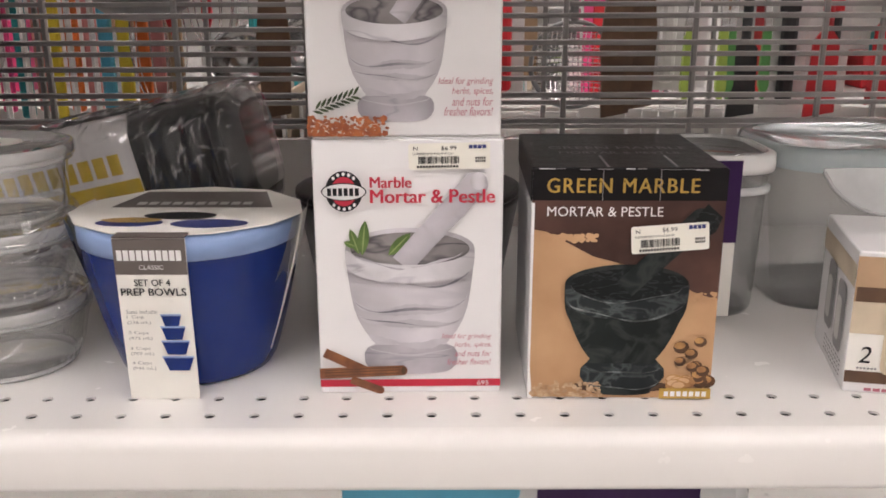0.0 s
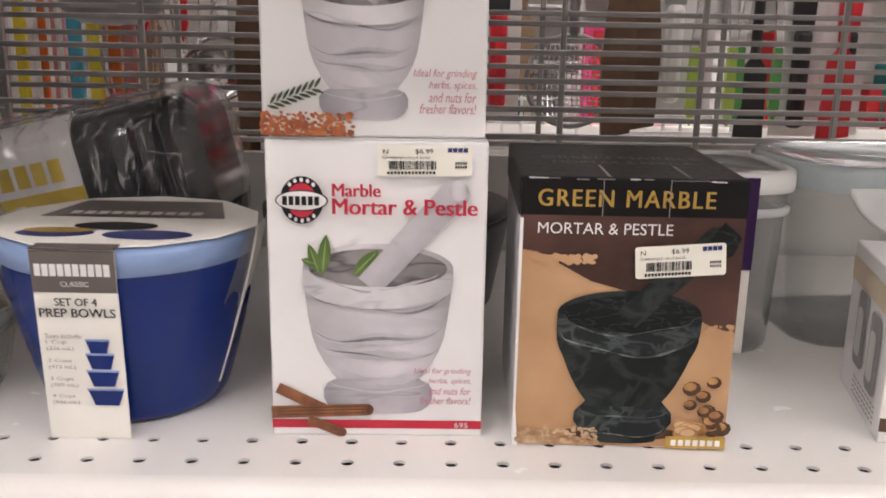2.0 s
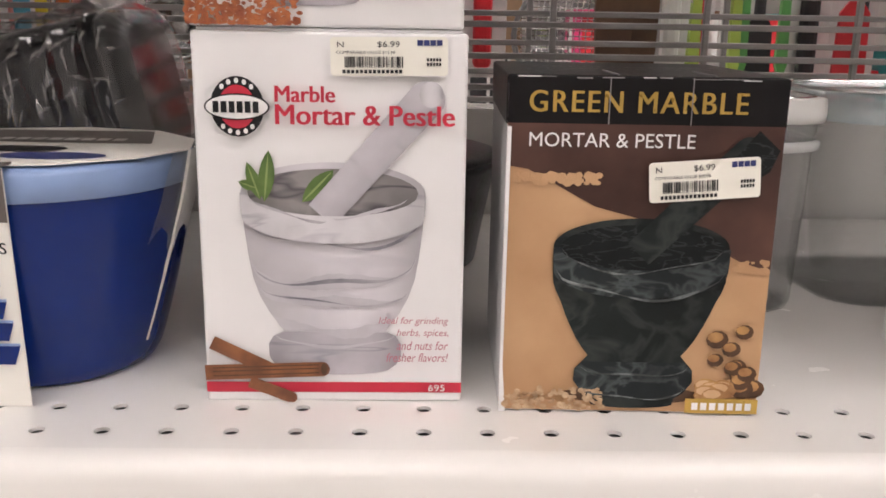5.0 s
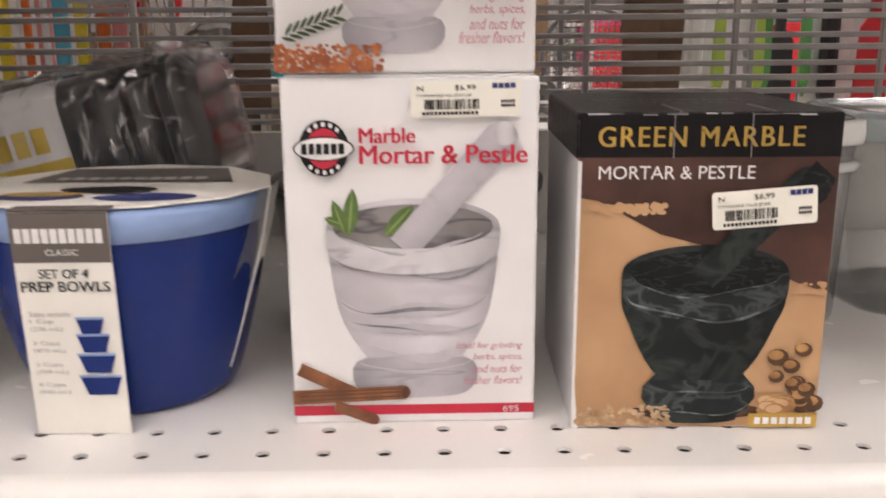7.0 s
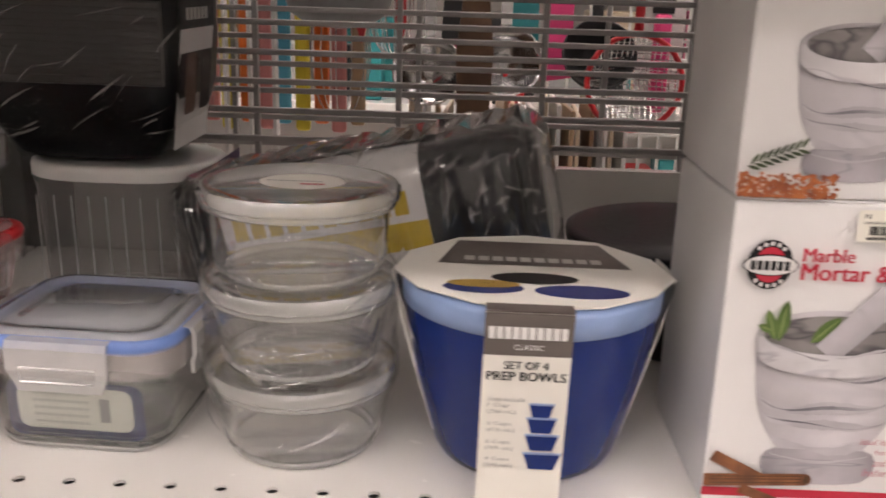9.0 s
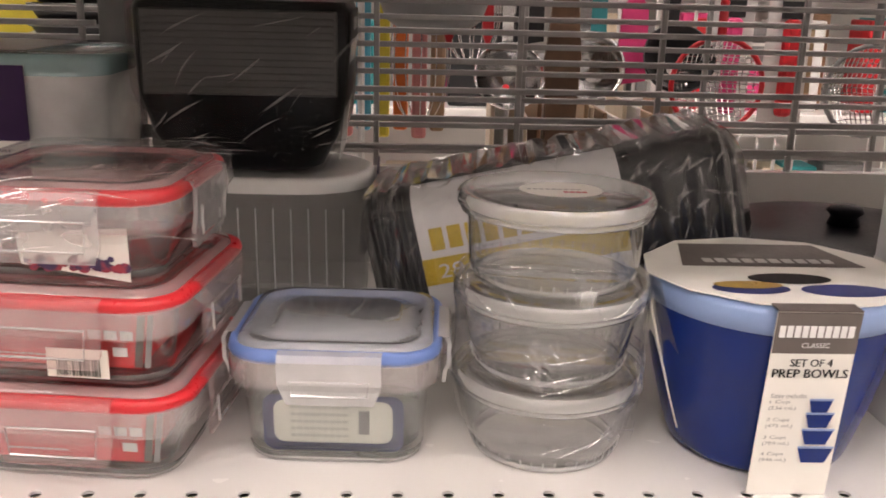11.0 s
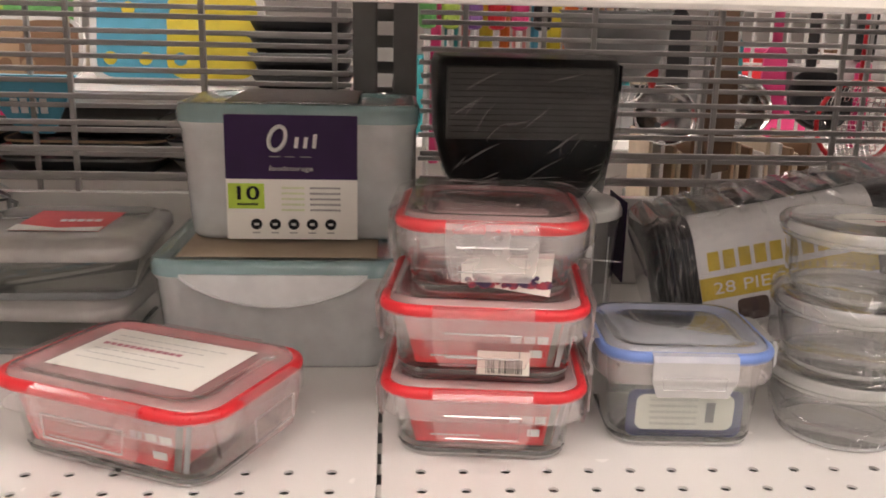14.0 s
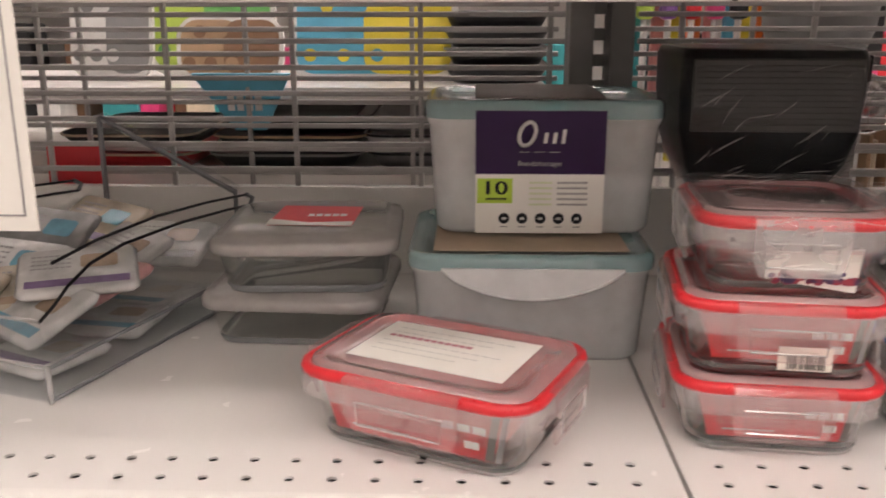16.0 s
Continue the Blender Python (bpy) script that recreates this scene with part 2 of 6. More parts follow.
LIME = mat("lime_ink", (0.50, 0.70, 0.06), 0.45)
PALE_LIME = mat("pale_lime_ink", (0.72, 0.77, 0.5), 0.45)
ACRYLIC = clear("clear_acrylic", (0.90, 0.92, 0.93), 0.02, 0.03, gloss=0.8)
ACRYLIC_EDGE = clear("acrylic_edge", (0.30, 0.31, 0.33), 0.65, 0.1)
TAUPE = mat("taupe_ink", (0.13, 0.11, 0.10), 0.45, var=0.05)
BERRY = mat("berry_print", (0.35, 0.05, 0.07), 0.5, rgb2=(0.05, 0.03, 0.09), scale=120, lo=0.45, hi=0.55)
WOOD = mat("brown_wood", (0.15, 0.08, 0.042), 0.5, rgb2=(0.07, 0.036, 0.02), scale=25)
CHROME = mat("polished_steel", (0.6, 0.6, 0.6), 0.15, metal=1.0, var=0.05)
HUES = {
    "hot_pink": (0.75, 0.06, 0.22), "red": (0.62, 0.02, 0.03), "green": (0.12, 0.38, 0.10), "lime": (0.45, 0.62, 0.10),
    "teal": (0.03, 0.28, 0.30), "yellow": (0.75, 0.62, 0.05), "orange": (0.75, 0.17, 0.03), "white": (0.75, 0.74, 0.72),
    "black": (0.015, 0.015, 0.017), "brown": (0.24, 0.13, 0.07), "sky": (0.10, 0.42, 0.60), "salmon": (0.65, 0.25, 0.24),
    "tan": (0.45, 0.30, 0.18), "grey": (0.25, 0.25, 0.25), "cream": (0.62, 0.52, 0.38), "violet": (0.22, 0.10, 0.32),
}
HUE = {k: mat(k + "_plastic", v, 0.4, var=0.07) for k, v in HUES.items()}


# ---- mesh tools ----
def part(name, bm, material, parent=None, label="", smooth=False):
    me = bpy.data.meshes.new(name)
    bmesh.ops.recalc_face_normals(bm, faces=bm.faces)
    bm.to_mesh(me)
    bm.free()
    for p in me.polygons:
        p.use_smooth = smooth
    me.materials.append(material)
    ob = new(name, me)
    if parent:
        ob.parent = parent
    if label:
        tagged(ob, label)
    return ob


def thing(name, label, category, x, y, z, rz=0.0, rx=0.0, ry=0.0, group="", kind=""):
    e = new(name)
    e.empty_display_size = 0.02
    e.matrix_world = pose(x, y, z, rx, ry, rz)
    return tagged(e, label, category, group, kind)


def box(sx, sy, sz, c=(0, 0, 0), bev=0.0, bm=None, seg=2):
    """A bevelled box of that size, c the middle of its base."""
    own = bmesh.new()
    bmesh.ops.create_cube(own, size=1, matrix=Matrix.Translation((c[0], c[1], c[2] + sz / 2)) @ Matrix.Diagonal((sx, sy, sz, 1)))
    if bev:
        bmesh.ops.bevel(own, geom=own.edges[:], offset=bev, segments=seg, affect="EDGES", profile=0.5)
    if bm is None:
        return own
    join(bm, own)
    return bm


def join(bm, own, m=None):
    if m is not None:
        own.transform(m)
    vs = [bm.verts.new(v.co) for v in own.verts]
    own.verts.index_update()
    for f in own.faces:
        try:
            bm.faces.new([vs[v.index] for v in f.verts])
        except ValueError:
            pass
    own.free()


def rr(hx, hy, r, n=5):
    """Outline of a rounded rectangle."""
    r = min(r, hx * 0.999, hy * 0.999)
    pts = []
    for cx, cy, a0 in ((hx - r, hy - r, 0), (-hx + r, hy - r, 90), (-hx + r, -hy + r, 180), (hx - r, -hy + r, 270)):
        for i in range(n + 1):
            a = radians(a0 + 90 * i / n)
            pts.append((cx + r * math.cos(a), cy + r * math.sin(a)))
    return pts


def loft(rings, cap0=True, cap1=True, bm=None, closed=False):
    """Skin over outlines [(points, z), ...]."""
    bm = bm or bmesh.new()
    loops = [[bm.verts.new((x, y, z)) for x, y in pts] for pts, z in rings]
    pairs = list(zip(loops, loops[1:])) + ([(loops[-1], loops[0])] if closed else [])
    for a, b in pairs:
        n = len(a)
        for i in range(n):
            bm.faces.new((a[i], a[(i + 1) % n], b[(i + 1) % n], b[i]))
    if cap0 and not closed:
        bm.faces.new(loops[0][::-1])
    if cap1 and not closed:
        bm.faces.new(loops[-1])
    return bm


def lathe(profile, n=48, bm=None, cap0=False, cap1=False):
    rings = [([(r * math.cos(2 * math.pi * i / n), r * math.sin(2 * math.pi * i / n)) for i in range(n)], z) for r, z in profile]
    return loft(rings, cap0, cap1, bm)


def tube(points, r, n=8, bm=None, closed=False):
    """A round rod along points."""
    bm = bm or bmesh.new()
    pts = [Vector(p) for p in points]
    loops = []
    for i, p in enumerate(pts):
        a = pts[i - 1] if i or closed else p
        b = pts[(i + 1) % len(pts)] if i + 1 < len(pts) or closed else p
        d = (b - a).normalized()
        u = d.orthogonal().normalized() if not loops else (prev - d * prev.dot(d)).normalized()
        prev = u
        v = d.cross(u)
        loops.append([bm.verts.new(p + r * (u * math.cos(2 * math.pi * k / n) + v * math.sin(2 * math.pi * k / n))) for k in range(n)])
    seq = list(zip(loops, loops[1:])) + ([(loops[-1], loops[0])] if closed else [])
    for a, b in seq:
        for k in range(n):
            bm.faces.new((a[k], a[(k + 1) % n], b[(k + 1) % n], b[k]))
    if not closed:
        bm.faces.new(loops[0][::-1])
        bm.faces.new(loops[-1])
    return bm


def front(y):
    """Frame of an upright face looking to -y: (across, up, layer)."""
    return lambda u, v, k: Vector((u, y - 0.0004 * k, v))


def flat(parent, name, pts, material, face, k=1, label=""):
    """A printed or glued flat shape on a face."""
    bm = bmesh.new()
    bm.faces.new([bm.verts.new(face(u, v, k)) for u, v in pts])
    return part(name, bm, material, parent, label)


def rect(u0, v0, u1, v1):
    return [(u0, v0), (u1, v0), (u1, v1), (u0, v1)]


def ell(cu, cv, a, b, n=28, start=0, end=360):
    return [(cu + a * math.cos(radians(start + (end - start) * i / n)), cv + b * math.sin(radians(start + (end - start) * i / n))) for i in range(n if end - start == 360 else n + 1)]


def text(parent, name, body, u, v, width, material, face, k=2, height=None, italic=0.0, bold=0.0, align="LEFT", gap=1.0):
    """Lettering with the built-in font, fitted to a width and a height."""
    cu = bpy.data.curves.new(name, "FONT")
    cu.body, cu.size, cu.align_x = body, 1.0, align
    cu.shear = italic
    cu.resolution_u, cu.space_character = 3, gap
    tmp = bpy.data.objects.new(name, cu)
    scene.collection.objects.link(tmp)
    me = bpy.data.meshes.new_from_object(tmp.evaluated_get(bpy.context.evaluated_depsgraph_get()))
    bpy.data.objects.remove(tmp)
    xs = [p.co.x for p in me.vertices]
    ys = [p.co.y for p in me.vertices]
    sx = width / (max(xs) - min(xs))
    sy = height / (max(ys) - min(ys)) if height else sx
    for p in me.vertices:
        p.co = face(u + (p.co.x - min(xs)) * sx, v + (p.co.y - min(ys)) * sy, k)
    if bold:
        vs = [p.co.copy() for p in me.vertices]
        shift = face(bold, 0, 0.25) - face(0, 0, 0)
        fs = [tuple(p.vertices) for p in me.polygons]
        n = len(vs)
        me = bpy.data.meshes.new(name)
        me.from_pydata(vs + [p + shift for p in vs], [], fs + [tuple(i + n for i in q) for q in fs])
    me.materials.clear()
    me.materials.append(material)
    ob = new(name, me)
    ob.parent = parent
    return ob


def bars(parent, name, u, v, w, h, n, material, face, k=2, seed=1, fill=0.7):
    """Unreadable print: one part of n short bars in a row."""
    rnd = random.Random(seed)
    bm = bmesh.new()
    step = w / n
    for i in range(n):
        ww = step * (fill if fill > 0 else rnd.uniform(0.2, 0.85))
        bm.faces.new([bm.verts.new(face(a, b, k)) for a, b in rect(u + i * step, v, u + i * step + ww, v + h)])
    return tagged(part(name, bm, material, parent), kind="stuff")


# ---- setting ----
def slab(name, sx, sy, sz, c, material):
    return tagged(part(name, box(sx, sy, sz, c), material), kind="structure")


slab("floor", 14, 12, 0.1, (0, 0, -0.1), FLOOR)
slab("ceiling", 14, 12, 0.1, (0, 0, 3.6), CEIL)
slab("wall_north", 14, 0.12, 3.6, (0, 5.9, 0), WALL)
slab("wall_south", 14, 0.12, 3.6, (0, -5.9, 0), WALL)
slab("wall_east", 0.12, 11.6, 3.6, (6.9, 0, 0), WALL)
slab("wall_west", 0.12, 11.6, 3.6, (-6.9, 0, 0), WALL)


def ceiling_lamp(x, y):
    e = thing("ceiling_light", "long white fluorescent ceiling light fixture", "lamp", x, y, 3.5, group="ceiling lights")
    part("frame", box(1.5, 0.34, 0.1, (0, 0, 0), 0.01), WHITE_PLASTIC, e)
    part("diffuser", box(1.4, 0.26, 0.02, (0, 0, -0.022), 0.006), GLOW, e, "glowing diffuser")
    return e


for lx in (-2.6, -0.6, 1.4, 3.4):
    for ly in (-4.2, -2.6, -1.1, 1.05, 2.2, 3.8):
        ceiling_lamp(lx, ly)

# ---- shelving ----
DECK = 1.15
PITCH, ROW = 0.0254, 0.0225
JOINT = -0.533
BACK = 0.43


def deck(name, x0, x1, holes, top, depth0, depth1, lip, label, perforated=True):
    """A sheet-metal shelf: deck with round perforations, rolled front lip, closed underside, painted dark as shade
    behind the holes.
    """
    e = thing(name, label, "shelf", (x0 + x1) / 2, 0, top, kind="structure")
    ox = (x0 + x1) / 2
    bm = bmesh.new()

    def quad(a, b, c, d):
        bm.faces.new([bm.verts.new((p[0] - ox, p[1], p[2])) for p in (a, b, c, d)])
    ylines = [-ROW / 2, ROW / 2, ROW * 1.5] if perforated else []
    if perforated:
        y0, y2 = ylines[0], ylines[2]
        quad((x0, depth0, 0), (x1, depth0, 0), (x1, y0, 0), (x0, y0, 0))
        quad((x0, y2, 0), (x1, y2, 0), (x1, depth1, 0), (x0, depth1, 0))
        hs = sorted(h for h in holes if x0 + 0.014 < h < x1 - 0.014)
        r = 0.0031
        for j in range(2):
            cy, ya, yb = j * ROW, ylines[j], ylines[j + 1]
            quad((x0, ya, 0), (hs[0] - PITCH / 2, ya, 0), (hs[0] - PITCH / 2, yb, 0), (x0, yb, 0))
            quad((hs[-1] + PITCH / 2, ya, 0), (x1, ya, 0), (x1, yb, 0), (hs[-1] + PITCH / 2, yb, 0))
            for h in hs:
                n = 16
                sq, ci, lo = [], [], []
                for i in range(n):
                    a = 2 * math.pi * i / n
                    c, s = math.cos(a), math.sin(a)
                    m = max(abs(c), abs(s))
                    sq.append(bm.verts.new((h - ox + c / m * PITCH / 2, cy + s / m * ROW / 2, 0)))
                    ci.append(bm.verts.new((h - ox + r * c, cy + r * s, 0)))
                    lo.append(bm.verts.new((h - ox + r * c, cy + r * s, -0.0016)))
                for i in range(n):
                    q = (i + 1) % n
                    bm.faces.new((sq[i], sq[q], ci[q], ci[i]))
                    bm.faces.new((ci[i], ci[q], lo[q], lo[i]))
    else:
        quad((x0, depth0, 0), (x1, depth0, 0), (x1, depth1, 0), (x0, depth1, 0))
    bmesh.ops.remove_doubles(bm, verts=bm.verts[:], dist=0.00005)
    part("deck", bm, SHELF, e)
    # rolled lip
    prof = [(depth0, 0.0)]
    for i in range(1, 7):
        a = radians(90 - 90 * i / 6)
        prof.append((depth0 - 0.010 * math.cos(a), -0.010 + 0.010 * math.sin(a)))
    prof += [(depth0 - 0.010, -lip + 0.004), (depth0 - 0.009, -lip + 0.001), (depth0 - 0.006, -lip), (depth0 + 0.012, -lip)]
    bm = bmesh.new()
    a = [bm.verts.new((x0 - ox, y, z)) for y, z in prof]
    b = [bm.verts.new((x1 - ox, y, z)) for y, z in prof]
    for i in range(len(prof) - 1):
        bm.faces.new((a[i], b[i], b[i + 1], a[i + 1]))
    ob = part("lip", bm, SHELF, e, smooth=True)
    # under a perforated deck this added sheet is dark, so the holes look shaded
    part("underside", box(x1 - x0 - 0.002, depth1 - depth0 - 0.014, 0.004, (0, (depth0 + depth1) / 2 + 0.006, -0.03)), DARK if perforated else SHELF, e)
    for s in (x0 + 0.001, x1 - 0.001):
        part("end_flange", box(0.0015, depth1 - depth0 - 0.01, 0.028, (s - ox, (depth0 + depth1) / 2 + 0.004, -0.029)), SHELF, e)
    return e


right_holes = [i * PITCH for i in range(-20, 28)]
left_holes = [-0.561 - i * PITCH for i in range(0, 44)]
deck("shelf", JOINT + 0.0015, JOINT + 1.22, right_holes, DECK, -0.015, BACK - 0.01, 0.035, "white enamelled perforated steel shelf")
deck("shelf", JOINT - 1.22, JOINT - 0.0015, left_holes, DECK, -0.015, BACK - 0.01, 0.035, "white enamelled perforated steel shelf")
deck("upper_shelf", JOINT + 0.0015, JOINT + 1.22, [], 1.475, -0.015, BACK - 0.01, 0.055, "white steel shelf above", False)
deck("upper_shelf", JOINT - 1.22, JOINT - 0.0015, [], 1.475, -0.015, BACK - 0.01, 0.055, "white steel shelf above", False)
deck("lower_shelf", JOINT + 0.0015, JOINT + 1.22, [], 0.80, -0.015, BACK - 0.01, 0.035, "white steel shelf below", False)
deck("lower_shelf", JOINT - 1.22, JOINT - 0.0015, [], 0.80, -0.015, BACK - 0.01, 0.035, "white steel shelf below", False)


def wire_panel(x0, x1, y, z0, z1, xs, zs, r, label):
    e = thing("wire_panel", label, "wire panel", (x0 + x1) / 2, y, z0, kind="structure")
    ox = (x0 + x1) / 2
    for x in xs:
        if x0 < x < x1:
            part("upright_wire", box(r * 2, r * 2, z1 - z0, (x - ox, 0.003, 0), 0.0008, seg=1), STEEL, e)
    for z in zs:
        part("cross_wire", box(x1 - x0, r * 2, r * 2, (0, -0.003, z - z0 - r), 0.0008, seg=1), STEEL, e)
    return e


zs_a = [1.2562 + 0.0254 * i for i in range(0, 12)]
zs_b = [1.2402 + 0.0254 * i for i in range(0, 12)]
xs_a = [-0.836 + 0.127 * i for i in range(-6, 14)]
xs_b = [-0.900 + 0.178 * i for i in range(-4, 12)]
for (a, b) in ((JOINT - 1.2, JOINT - 0.035), (JOINT + 0.035, JOINT + 1.2)):
    slab("rear_panel", b - a, 0.012, 0.30, ((a + b) / 2, BACK + 0.006, 0.938), SHELF)
    wire_panel(a, b, BACK + 0.004, 1.236, 1.56, xs_a, zs_a, 0.0026, "grey steel wire back panel of the shelf bay")
    wire_panel(a, b, BACK + 0.075, 1.10, 1.56, xs_b, zs_b, 0.0026, "grey steel wire back panel of the shelf behind")


def upright(x):
    e = thing("upright_post", "grey slotted steel upright post", "shelf post", x, BACK, 0.0, kind="structure")
    bm = bmesh.new()
    for s in (-0.0195, 0.0195):
        box(0.023, 0.05, 2.0, (s, 0.02, 0), 0.001, bm, 1)
    part("post", bm, POST, e)
    bm = bmesh.new()
    z = 0.9
    while z < 1.6:
        box(0.016, 0.002, 0.012, (0, 0.03, z), 0, bm)
        z += 0.0254
    part("slot_strip", bm, POST, e)
    return e


upright(JOINT)
upright(JOINT + 1.22)
upright(JOINT - 1.22)


# ---- goods ----
BOWL = ((0.30, 0.0), (0.345, 0.03), (0.37, 0.07), (0.372, 0.13), (0.345, 0.17), (0.285, 0.195), (0.305, 0.222), (0.362, 0.285), (0.412, 0.365), (0.446, 0.45), (0.468, 0.557), (0.487, 0.69), (0.5, 0.82), (0.5, 0.86))


def mortar_shape(cu, v0, w, h, half=BOWL, mid=0.86, tall=0.14):
    """Outline of a mortar: broad foot, waist, round bowl with a thick rim."""
    rightside = [(cu + a * w, v0 + b * h) for a, b in half]
    top = ell(cu, v0 + mid * h, 0.5 * w, tall * h, 20, 0, 180)
    base = ell(cu, v0 + 0.004 * h, half[0][0] * w, 0.028 * h, 12, 180, 360)[1:-1]
    return base + rightside + top[1:-1] + [(2 * cu - x, y) for x, y in rightside[::-1]]


def sweep(cu, v, half, sag, thick, seed, lean=0.0):
    """A printed vein that follows the round of the bowl, thick and thin by turns."""
    rnd = random.Random(seed)
    up, lo = [], []
    ph = rnd.uniform(0, 6)
    for i in range(25):
        t = -1 + i / 12
        y = v - sag * math.sqrt(max(0.0, 1 - t * t)) + lean * t + 0.22 * sag * math.sin(3.1 * t + ph) * (1 - t * t)
        k = thick * (0.25 + abs(math.sin(2.3 * t + ph)) * rnd.uniform(0.6, 1.0)) * (1 - 0.8 * t ** 8)
        up.append((cu + half * t, y + k / 2))
        lo.append((cu + half * t, y - k / 2))
    return up + lo[::-1]


def marble_veins(mo, f, cu, v0, w, h):
    """The veins and the turned edges of the white marble print."""
    for v, half, sag, th, seed, lean, m in ((0.55, 0.46, 0.14, 0.070, 3, 0.012, SOFT_VEIN), (0.553, 0.46, 0.14, 0.020, 3, 0.012, VEIN), (0.40, 0.415, 0.075, 0.060, 8, -0.012, SOFT_VEIN), (0.405, 0.415, 0.075, 0.010, 9, -0.012, VEIN), (0.265, 0.335, 0.07, 0.055, 5, 0.0, SOFT_VEIN), (0.762, 0.49, 0.15, 0.040, 11, 0.0, SOFT_VEIN), (0.755, 0.488, 0.15, 0.020, 11, 0.0, VEIN)):
        flat(mo, "printed_vein", sweep(cu, v0 + v * h, half * w, sag * h, th * h, seed, lean * h), m, f, 2.5 if m is SOFT_VEIN else 2.8)
    flat(mo, "foot_edge", sweep(cu, v0 + 0.175 * h, 0.335 * w, 0.05 * h, 0.016 * h, 6), SOFT_VEIN, f, 2.6)


def foot_shape(cu, v0, w, h):
    half = [(0.30, 0.0), (0.345, 0.03), (0.37, 0.07), (0.372, 0.13), (0.345, 0.17), (0.28, 0.19)]
    r = [(cu + a * w, v0 + b * h) for a, b in half]
    return ell(cu, v0 + 0.004 * h, 0.30 * w, 0.028 * h, 12, 180, 360)[1:-1] + r + [(2 * cu - x, y) for x, y in r[::-1]]


def rim_band(cu, v0, w, h, mid=0.86, tall=0.14, drop=0.10):
    """Thick rolled rim: the near edge of the mouth down to the turn of the bowl."""
    up = ell(cu, v0 + mid * h, 0.462 * w, (tall - 0.035) * h, 24, 180, 360)
    lo = ell(cu, v0 + (mid - drop) * h, 0.496 * w, (tall - 0.005) * h, 24, 180, 360)
    ends = [(cu + 0.5 * w, v0 + mid * h), (cu + 0.5 * w, v0 + (mid - 0.5 * drop) * h)]
    return up + ends + lo[::-1] + [(2 * cu - x, y) for x, y in ends[::-1]]


def rod(u0, v0, u1, v1, r0, r1):
    """A rounded rod seen from the side, in the plane of a print."""
    d = Vector((u1 - u0, v1 - v0)).normalized()
    n = Vector((-d.y, d.x))
    pts = [(u0 - n.x * r0, v0 - n.y * r0)]
    a0 = math.degrees(math.atan2(-n.y, -n.x))
    pts += [(u1 + r1 * math.cos(radians(a0 + 180 * i / 10)), v1 + r1 * math.sin(radians(a0 + 180 * i / 10))) for i in range(11)]
    pts.append((u0 + n.x * r0, v0 + n.y * r0))
    return pts


def leaf(u, v, ln, w, ang):
    a = radians(ang)
    pts = []
    for i in range(9):
        t = i / 8
        pts.append((t * ln, w * math.sin(math.pi * t) ** 0.8))
    pts += [(t[0], -t[1]) for t in pts[-2:0:-1]]
    return [(u + x * math.cos(a) - y * math.sin(a), v + x * math.sin(a) + y * math.cos(a)) for x, y in pts]


def crumbs(parent, name, u0, v0, u1, v1, n, r, material, f, k, seed):
    rnd = random.Random(seed)
    bm = bmesh.new()
    for _ in range(n):
        t = rnd.random()
        cu, cv = u0 + (u1 - u0) * t, v0 + (v1 - v0) * rnd.random() ** 1.6
        s = r * rnd.uniform(0.6, 1.2)
        bm.faces.new([bm.verts.new(f(a, b, k + rnd.random() * 0.6)) for a, b in ell(cu, cv, s, s * rnd.uniform(0.6, 1), 7)])
    return tagged(part(name, bm, material, parent), kind="stuff")


def price_label(parent, f, u, v, w, h, tilt, k, num):
    """A price sticker: letter, price, store mark as a bar, small print, bar code."""
    c, s = math.cos(radians(tilt)), math.sin(radians(tilt))
    g = lambda a, b, kk: f(u + a * c - b * s, v + a * s + b * c, kk)
    st = flat(parent, "price_sticker", rr_pts(w, h, 0.0015), STICKER, g, k, "white price sticker with a bar code")
    text(st, "letter", "N", w * 0.06, h * 0.74, w * 0.055, INK, g, k + 1, h * 0.14)
    text(st, "price", "$6.99", w * 0.40, h * 0.72, w * 0.19, INK, g, k + 1, h * 0.17)
    bars(st, "store_mark", w * 0.74, h * 0.78, w * 0.22, h * 0.14, 4, NAVY_INK, g, k + 1, 3, 0.86)
    text(st, "small_print", "COMPARABLE VALUE " + num, w * 0.05, h * 0.56, w * 0.50, INK, g, k + 1, h * 0.09)
    bars(st, "bar_code", w * 0.12, h * 0.22, w * 0.50, h * 0.28, 34, INK, g, k + 1, 5, 0)
    bars(st, "number_line", w * 0.10, h * 0.07, w * 0.52, h * 0.09, 14, INK, g, k + 1, 6, 0.7)
    bars(st, "code_line", w * 0.82, h * 0.38, w * 0.13, h * 0.08, 5, INK, g, k + 1, 7, 0.7)
    bars(st, "code_line", w * 0.82, h * 0.26, w * 0.13, h * 0.08, 5, INK, g, k + 1, 8, 0.7)
    return st


def rr_pts(w, h, r):
    return [(a + w / 2, b + h / 2) for a, b in rr(w / 2, h / 2, r, 3)]


def rr_shift(hx, hy, r, cu, cv):
    return [(a + cu, b + cv) for a, b in rr(hx, hy, r, 3)]


